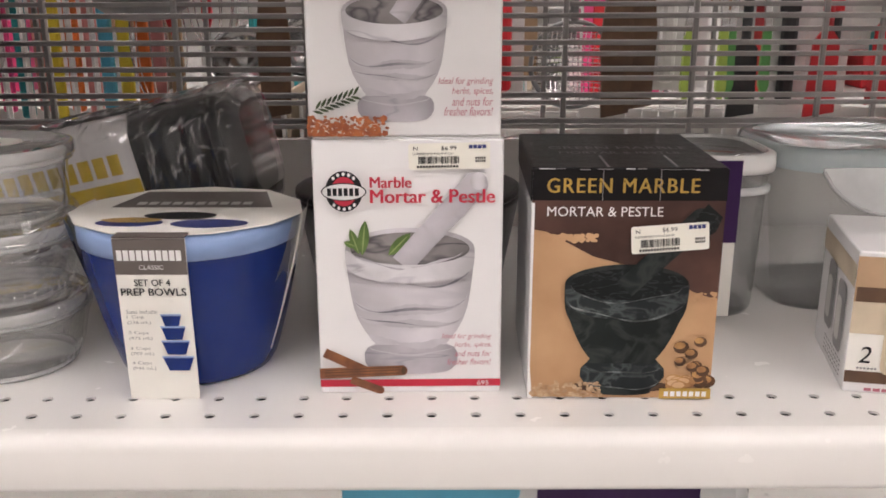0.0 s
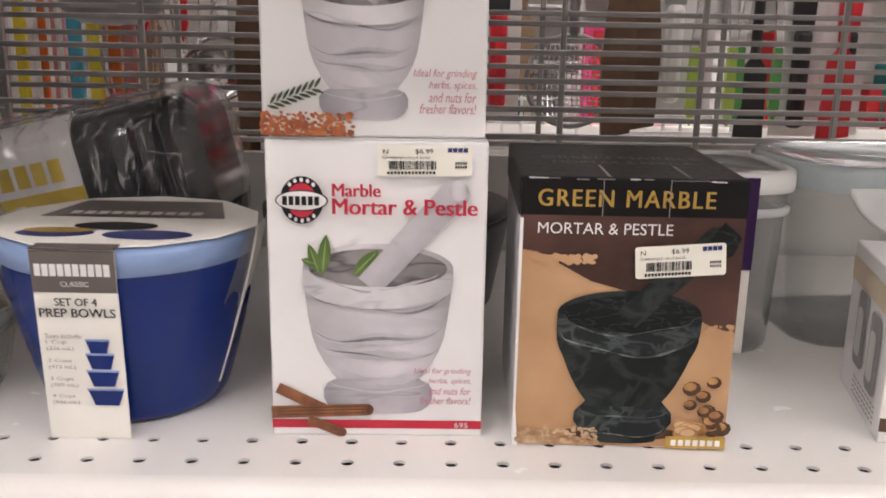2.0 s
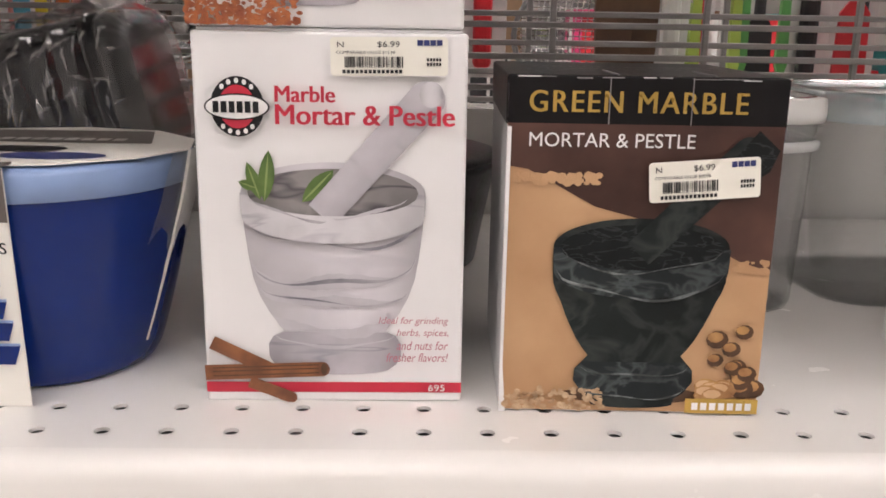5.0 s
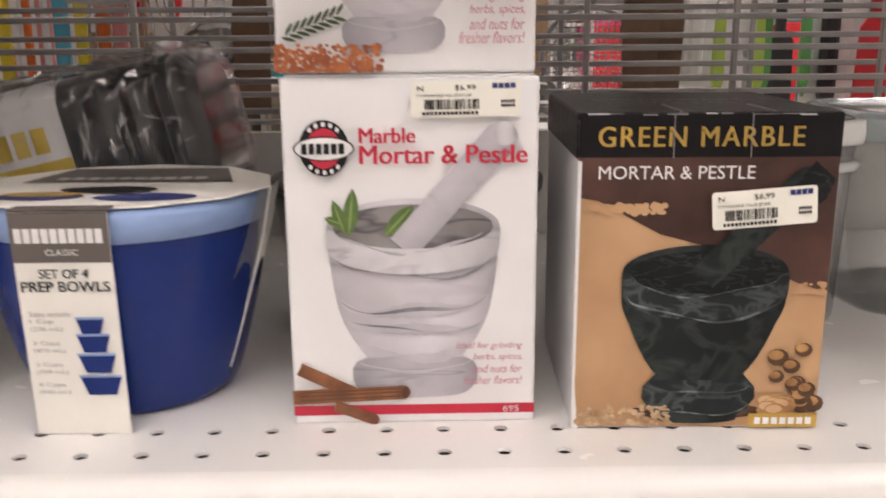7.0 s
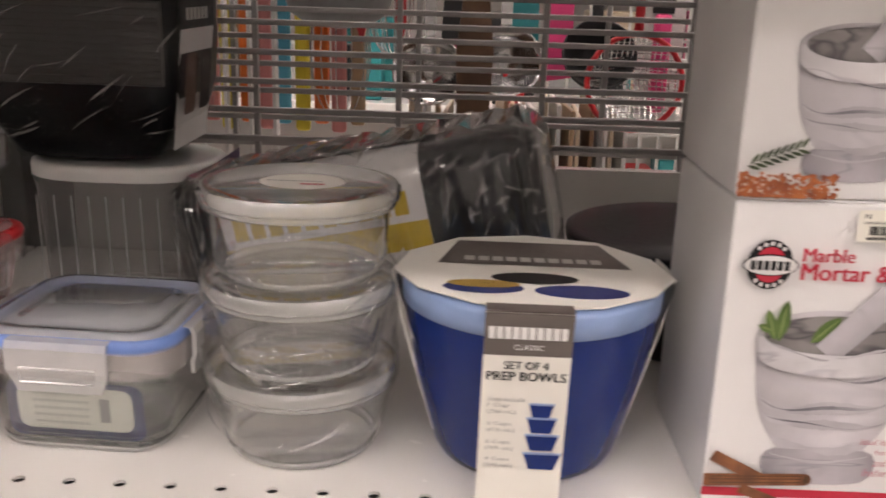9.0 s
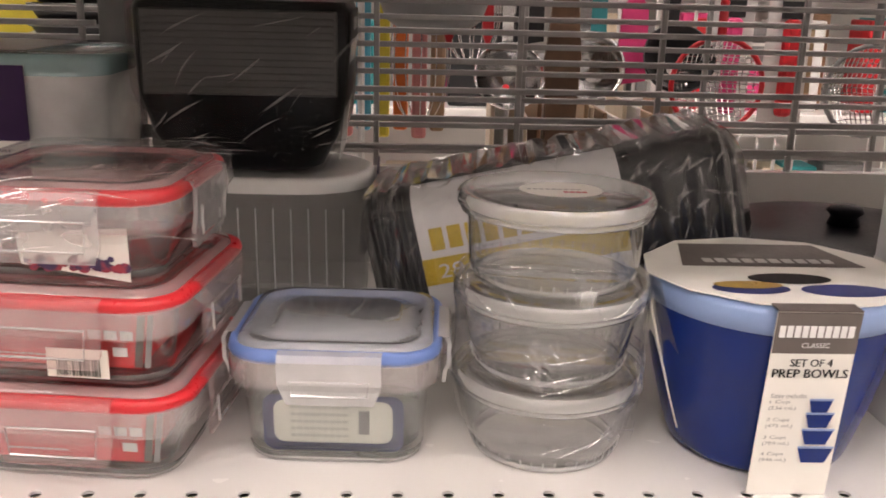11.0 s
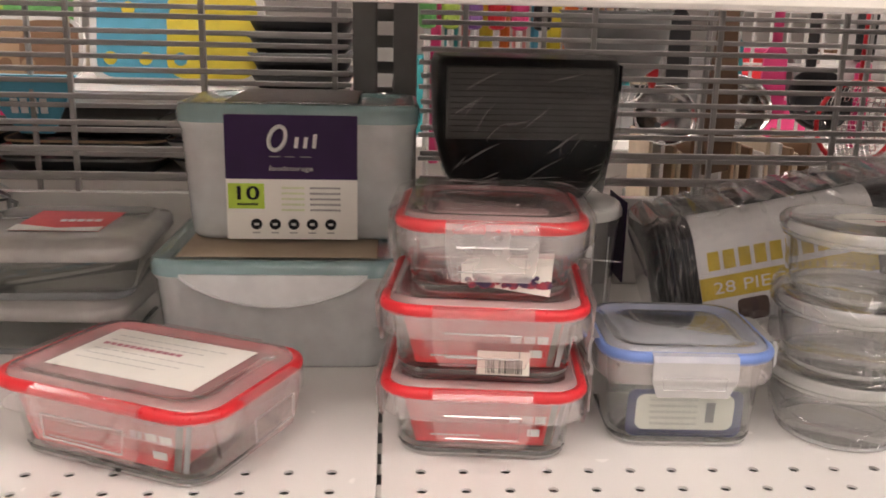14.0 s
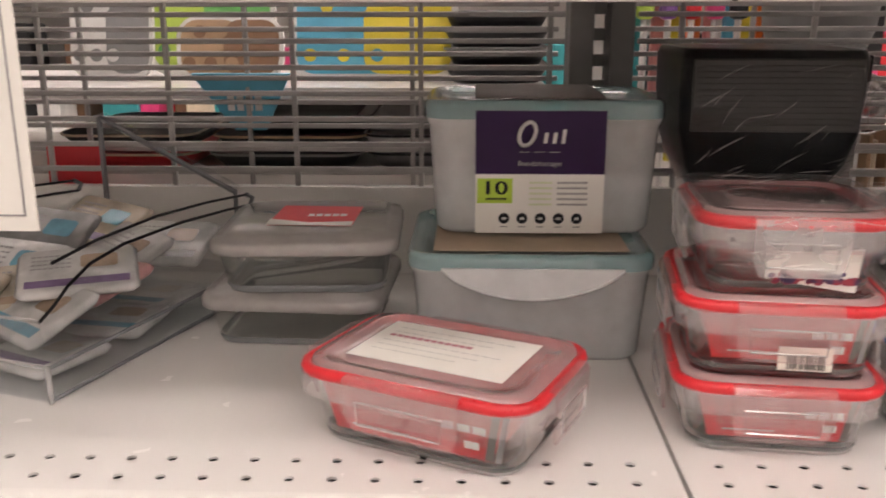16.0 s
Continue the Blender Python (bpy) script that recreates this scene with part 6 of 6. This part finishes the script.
def whisk(x, y, z, hue, rz=0):
    e = thing("whisk", "steel wire whisk with a " + hue.replace("_", " ") + " handle", "whisk", x, y, z, rz, group=HUNG)
    hook(e, 0.27)
    part("handle", tube([(0, 0, 0.28), (0, 0, 0.23), (0, 0, 0.15)], 0.008, 8), HUE[hue], e, smooth=True)
    for k in range(6):
        a = math.pi * k / 6
        pts = []
        for i in range(15):
            s = math.pi * i / 14
            r = 0.034 * math.sin(s) ** 0.8 if 0 < i < 14 else 0.0
            sgn = 1
            pts.append((r * math.cos(a) * (1 if i < 8 else 1), r * math.sin(a), 0.15 * (1 + math.cos(s)) / 2))
        part("wire_loop", tube(pts, 0.0009, 5), CHROME, e, smooth=True)
        part("wire_loop", tube([(-p[0], -p[1], p[2]) for p in pts], 0.0009, 5), CHROME, e, smooth=True)
    return e


def strainer(x, y, z, hue):
    e = thing("strainer", "round wire mesh strainer with a " + hue.replace("_", " ") + " rim", "strainer", x, y, z, group=HUNG)
    hook(e, 0.21)
    part("rim", tube([(0.05 * math.cos(2 * math.pi * i / 28), 0, 0.05 + 0.05 * math.sin(2 * math.pi * i / 28)) for i in range(28)], 0.003, 6, closed=True), HUE[hue], e, smooth=True)
    bm = bmesh.new()
    for i in range(-8, 9):
        d = i * 0.0058
        h = math.sqrt(max(0.0, 0.049 ** 2 - d * d))
        tube([(d, 0.012, 0.05 - h), (d, 0.03 * (1 - (d / 0.05) ** 2) + 0.012, 0.05), (d, 0.012, 0.05 + h)], 0.0008, 4, bm)
        tube([(-h, 0.012, 0.05 + d), (0, 0.03 * (1 - (d / 0.05) ** 2) + 0.012, 0.05 + d), (h, 0.012, 0.05 + d)], 0.0008, 4, bm)
    tagged(part("mesh", bm, CHROME, e), kind="stuff")
    part("handle", tube([(0, 0, 0.10), (0, 0, 0.22)], 0.005, 8), HUE[hue], e, smooth=True)
    return e


def wood_turner(x, y, z, rz, m=None):
    e = thing("wooden_turner", "brown wooden turner hanging on a hook", "turner", x, y, z, rz, group=HUNG)
    hook(e, 0.30)
    part("turner", outline_slab([(-0.015, 0.0), (0.017, 0.006), (0.020, 0.09), (0.013, 0.16), (0.008, 0.31), (-0.008, 0.31), (-0.012, 0.16), (-0.019, 0.09)], 0.006), m or WOOD, e)
    return e


def tongs(x, y, z, hue, rz=0):
    e = thing("tongs", hue.replace("_", " ") + " tipped kitchen tongs hanging on a hook", "tongs", x, y, z, rz, group=HUNG)
    hook(e, 0.26)
    for s in (-1, 1):
        a = part("arm", outline_slab([(s * 0.003, 0.26), (s * 0.009, 0.26), (s * 0.026, 0.08), (s * 0.018, 0.08)], 0.006), CHROME, e)
        part("tip", outline_slab([(s * 0.016, 0.085), (s * 0.025, 0.085), (s * 0.027, 0.02), (s * 0.021, 0.0), (s * 0.015, 0.02)], 0.008), HUE[hue], e)
    return e


def knife_pack(x, y, z, hue, blade="black"):
    e = thing("utensil_card", hue.replace("_", " ") + " handled tool on a hanging card", "kitchen tool", x, y, z, group=HUNG)
    hook(e, 0.235)
    part("card", box(0.052, 0.0015, 0.24, (0, 0.006, 0), 0.0004), HUE["white"], e)
    part("handle", box(0.020, 0.014, 0.11, (0, -0.003, 0.01), 0.006), HUE[hue], e)
    part("blade", outline_slab([(-0.012, 0.12), (0.012, 0.12), (0.014, 0.20), (0.0, 0.225), (-0.014, 0.20)], 0.004), HUE[blade], e)
    return e


def straw_pack(x, y, z, hue):
    e = thing("silicone_strip", hue.replace("_", " ") + " silicone strip in a hanging pack", "kitchen tool", x, y, z, group="colourful strips behind the wire panel")
    part("strip", box(0.017, 0.010, 0.28, (0, 0, 0), 0.004), HUE[hue], e)
    part("tip", box(0.015, 0.011, 0.02, (0, 0, 0.272), 0.004), HUE["white"], e)
    return e


for i, hue in enumerate(("hot_pink", "teal", "salmon", "yellow", "orange", "salmon", "sky", "yellow", "orange", "salmon", "tan")):
    straw_pack(-0.475 + 0.021 * i, 0.66 + 0.004 * (i % 3), 1.235 - 0.008 * (i % 2), hue)
whisk(-0.285, 0.66, 1.245, "black")
whisk(-0.225, 0.70, 1.31, "red")
tongs(-0.235, 0.62, 1.33, "red", 4)
ladle(-0.185, 0.68, 1.285, CHROME, "polished steel ladle hanging on a hook")
ladle(-0.10, 0.66, 1.30, CHROME, "polished steel ladle hanging on a hook")
spatula(-0.155, 0.72, 1.33, "black")
wood_turner(-0.135, 0.60, 1.235, 4)
spatula(-0.04, 0.68, 1.29, "hot_pink")
spatula(-0.075, 0.74, 1.30, "teal")
ladle(0.0, 0.66, 1.31, HUE["black"], "black plastic ladle hanging on a hook")
knife_pack(0.075, 0.68, 1.25, "hot_pink")
knife_pack(0.135, 0.66, 1.25, "red")
spatula(0.165, 0.70, 1.27, "tan")
strainer(0.215, 0.62, 1.245, "grey")
wood_turner(0.262, 0.60, 1.235, 3)
wood_turner(0.295, 0.63, 1.24, -4)
knife_pack(0.335, 0.66, 1.26, "white", "grey")
tongs(0.365, 0.60, 1.25, "lime", 3)
tongs(0.425, 0.63, 1.25, "green", -3)
spatula(0.445, 0.70, 1.22, "black")
knife_pack(0.475, 0.64, 1.235, "black")
spatula(0.505, 0.60, 1.235, "red")
knife_pack(0.535, 0.66, 1.235, "black", "red")
spatula(0.575, 0.60, 1.25, "red", 10)
spatula(0.625, 0.62, 1.26, "teal")
spatula(0.665, 0.60, 1.26, "teal")
knife_pack(0.395, 0.78, 1.25, "red")
knife_pack(0.56, 0.80, 1.25, "hot_pink", "white")
strainer(0.035, 0.60, 1.25, "red")
for i, hue in enumerate(("green", "lime", "violet", "red", "hot_pink", "black")):
    e = thing("bottle_brush", hue.replace("_", " ") + " handled brush standing behind the wire", "brush", -0.485 + 0.027 * i, 0.62, 1.40, group="brushes behind the wire panel")
    part("handle", box(0.021, 0.018, 0.12, (0, 0, 0), 0.006), HUE[hue], e)
    part("neck", tube([(0, 0, -0.37), (0, 0, 0.0)], 0.004, 6), HUE["white"], e)
for i in range(20):
    hue = ("cream", "white", "tan", "cream", "brown", "white")[i % 6]
    e = thing("chopping_board", hue + " thin board standing on edge in a row", "chopping board", -0.20 + 0.0125 * i, 0.70, 1.04, 3 * (i % 3 - 1), group="boards standing on edge")
    part("board", box(0.0052, 0.12, 0.235 - 0.006 * (i % 4), (0, 0, 0), 0.0015), HUE[hue], e)


def hung_bowl(x, y, z, r, m, label):
    e = thing("mixing_bowl", label, "bowl", x, y, z, group=HUNG)
    part("bowl", lathe([(0.0, 0.0), (r * 0.5, 0.003), (r * 0.8, 0.016), (r * 0.96, 0.045), (r, 0.075), (r + 0.003, 0.077), (r - 0.002, 0.077), (r * 0.93, 0.046), (r * 0.76, 0.019), (0.0, 0.004)], 40), m, e, smooth=True)
    part("hanger", tube([(0, r * 0.9, 0.07), (0, r * 0.9, 0.20)], 0.002, 6), CHROME, e)
    return e


hung_bowl(-0.274, 0.575, 1.347, 0.062, HUE["grey"], "grey enamelled bowl hanging behind the wire panel")


def wire_rack(x, y, z, w, h, pitch):
    e = thing("wire_rack", "white wire rack on the far side of the shelving", "rack", x, y, z)
    n = int(w / pitch)
    for i in range(n + 1):
        part("upright_wire", box(0.004, 0.004, h, (-w / 2 + w * i / n, 0, 0), 0), HUE["white"], e)
    for i in range(int(h / pitch) + 1):
        part("cross_wire", box(w, 0.004, 0.004, (0, -0.004, pitch * i), 0), HUE["white"], e)
    return e


wire_rack(0.40, 0.80, 1.04, 0.16, 0.55, 0.022)
wire_rack(0.12, 0.92, 1.04, 0.30, 0.60, 0.026)


def platter(x, y, z, hue, hue2, w, d, name="platter"):
    e = thing(name, hue + " and " + hue2 + " flat melamine platter lying on a shelf", "platter", x, y, z, group="platters on the shelf behind")
    part("dish", loft([(rr(w * 0.42, d * 0.42, 0.02), 0.0), (rr(w / 2, d / 2, 0.03), 0.018), (rr(w / 2 - 0.002, d / 2 - 0.002, 0.03), 0.0195), (rr(w * 0.41, d * 0.41, 0.02), 0.004)], True, True), HUE[hue], e, smooth=True)
    part("rim", loft([(rr(w / 2 + 0.001, d / 2 + 0.001, 0.03), 0.0165), (rr(w / 2 + 0.0015, d / 2 + 0.0015, 0.03), 0.0195)], False, False), HUE[hue2], e)
    return e


def leaning_tray(x, y, z, hue, hue2, w, h, tilt):
    """A printed tray that leans back, its face to the aisle."""
    e = thing("printed_tray", hue + " and " + hue2 + " printed tray leaning upright", "tray", x, y, z, 0, tilt, group="trays on the shelf behind")
    bm = loft([(rr(w / 2, h / 2, 0.025), -0.004), (rr(w / 2, h / 2, 0.025), 0.004)])
    bm.transform(pose(0, 0, h / 2, 90, 0, 0))
    part("tray", bm, HUE["white"], e)
    f = lambda a, b, k: Vector((a, -0.0042 - 0.0004 * k, b))
    flat(e, "print", [(a - w * 0.18, b + h / 2) for a, b in rr(w * 0.28, h * 0.44, 0.02)], HUE[hue], f, 1)
    flat(e, "print", [(a + w * 0.20, b + h / 2) for a, b in rr(w * 0.26, h * 0.44, 0.02)], HUE[hue2], f, 2)
    for i in range(5):
        flat(e, "printed_spot", ell(-w * 0.38 + w * 0.1 * i, h * (0.25 + 0.5 * (i % 2)), 0.008, 0.008, 10), HUE[hue2 if i < 3 else hue], f, 3)
    return e


leaning_tray(-0.775, 0.62, 1.330, "sky", "yellow", 0.20, 0.115, -12)
leaning_tray(-0.95, 0.63, 1.330, "tan", "brown", 0.13, 0.075, -12)
leaning_tray(-0.985, 0.68, 1.330, "lime", "green", 0.16, 0.125, -10)
leaning_tray(-1.09, 0.62, 1.330, "white", "grey", 0.10, 0.115, -10)
for i in range(4):
    platter(-0.630, 0.66, 1.330 + 0.020 * i, "black", "grey", 0.12, 0.17, "black_tray")
for i in range(3):
    platter(-0.70 - 0.006 * i, 0.67, 1.2325 + 0.021 * i, "white" if i % 2 else "grey", "black", 0.16, 0.22)
for i in range(3):
    platter(-0.875 + 0.006 * i, 0.66, 1.2325 + 0.021 * i, "black", "tan" if i == 1 else "grey", 0.18, 0.22)
for i in range(2):
    platter(-1.06, 0.66, 1.2325 + 0.022 * i, "black" if i else "red", "cream", 0.16, 0.22)
e = thing("film_pouch", "turquoise printed pouch hanging over the shelf edge", "packet", -0.905, 0.515, 1.285, 0, 8)
part("pouch", outline_slab([(-0.055, 0.062), (-0.012, 0.0), (0.022, 0.0), (0.052, 0.062)], 0.006), HUE["sky"], e)
bars(e, "brand_mark", -0.018, 0.022, 0.040, 0.016, 4, WHITE_INK, lambda a, b, k: Vector((a, -0.0034 - 0.0003 * k, b)), 1, 3, 0.75)
e = thing("clear_pouch", "red topped packet beside the organiser", "packet", -1.075, 0.46, DECK + 0.006)
part("pouch", outline_slab([(-0.03, 0.0), (0.03, 0.0), (0.028, 0.12), (-0.028, 0.12)], 0.012), HUE["red"], e)

# far shelving across the next aisle
far = thing("far_shelving", "far white shelving filled with packed goods", "shelving", 0.0, 2.3, 0.0)
part("back_panel", box(7.0, 0.04, 2.0, (0, 0.22, 0), 0), SHELF, far)
for k in range(5):
    part("shelf_board", box(7.0, 0.40, 0.03, (0, 0, 0.25 + 0.40 * k), 0.004), SHELF, far)
rnd = random.Random(21)
for hue in ("red", "black", "white", "hot_pink", "grey", "brown", "teal", "cream"):
    bm = bmesh.new()
    for k in range(5):
        for _ in range(14):
            w, h = rnd.uniform(0.05, 0.16), rnd.uniform(0.10, 0.28)
            box(w, 0.12, h, (rnd.uniform(-3.3, 3.3), rnd.uniform(-0.10, 0.08), 0.281 + 0.40 * k), 0.004, bm, 1)
    tagged(part("stock", bm, HUE[hue], far), kind="stuff")
# goods on the shelf below
e = thing("blue_carton", "bright blue carton on the lower shelf", "box", 0.05, 0.07, 0.80)
part("carton", box(0.11, 0.10, 0.30, (0, 0, 0), 0.002), HUE["sky"], e)
e = thing("storage_tub", "clear tub with purple label on the lower shelf", "food container", 0.165, 0.08, 0.80)
part("tub", box(0.17, 0.12, 0.295, (0, 0, 0), 0.012), CLOUDY, e)
part("label", box(0.10, 0.0012, 0.296, (0, -0.0612, 0), 0), PURPLE, e)

# printed card on the lip of the upper shelf
e = thing("shelf_label", "white card with grey lettering on the shelf lip", "label", -0.24, -0.0262, 1.4225)
part("card", box(0.44, 0.0008, 0.050, (0, 0, 0), 0.0002), PAPER, e)
fl = front(-0.0004)
bars(e, "print_line", -0.165, 0.0285, 0.10, 0.010, 9, GREY_INK, fl, 1, 3, 0.7)
bars(e, "print_line", -0.055, 0.0285, 0.26, 0.016, 12, GREY_INK, fl, 1, 4, 0.62)
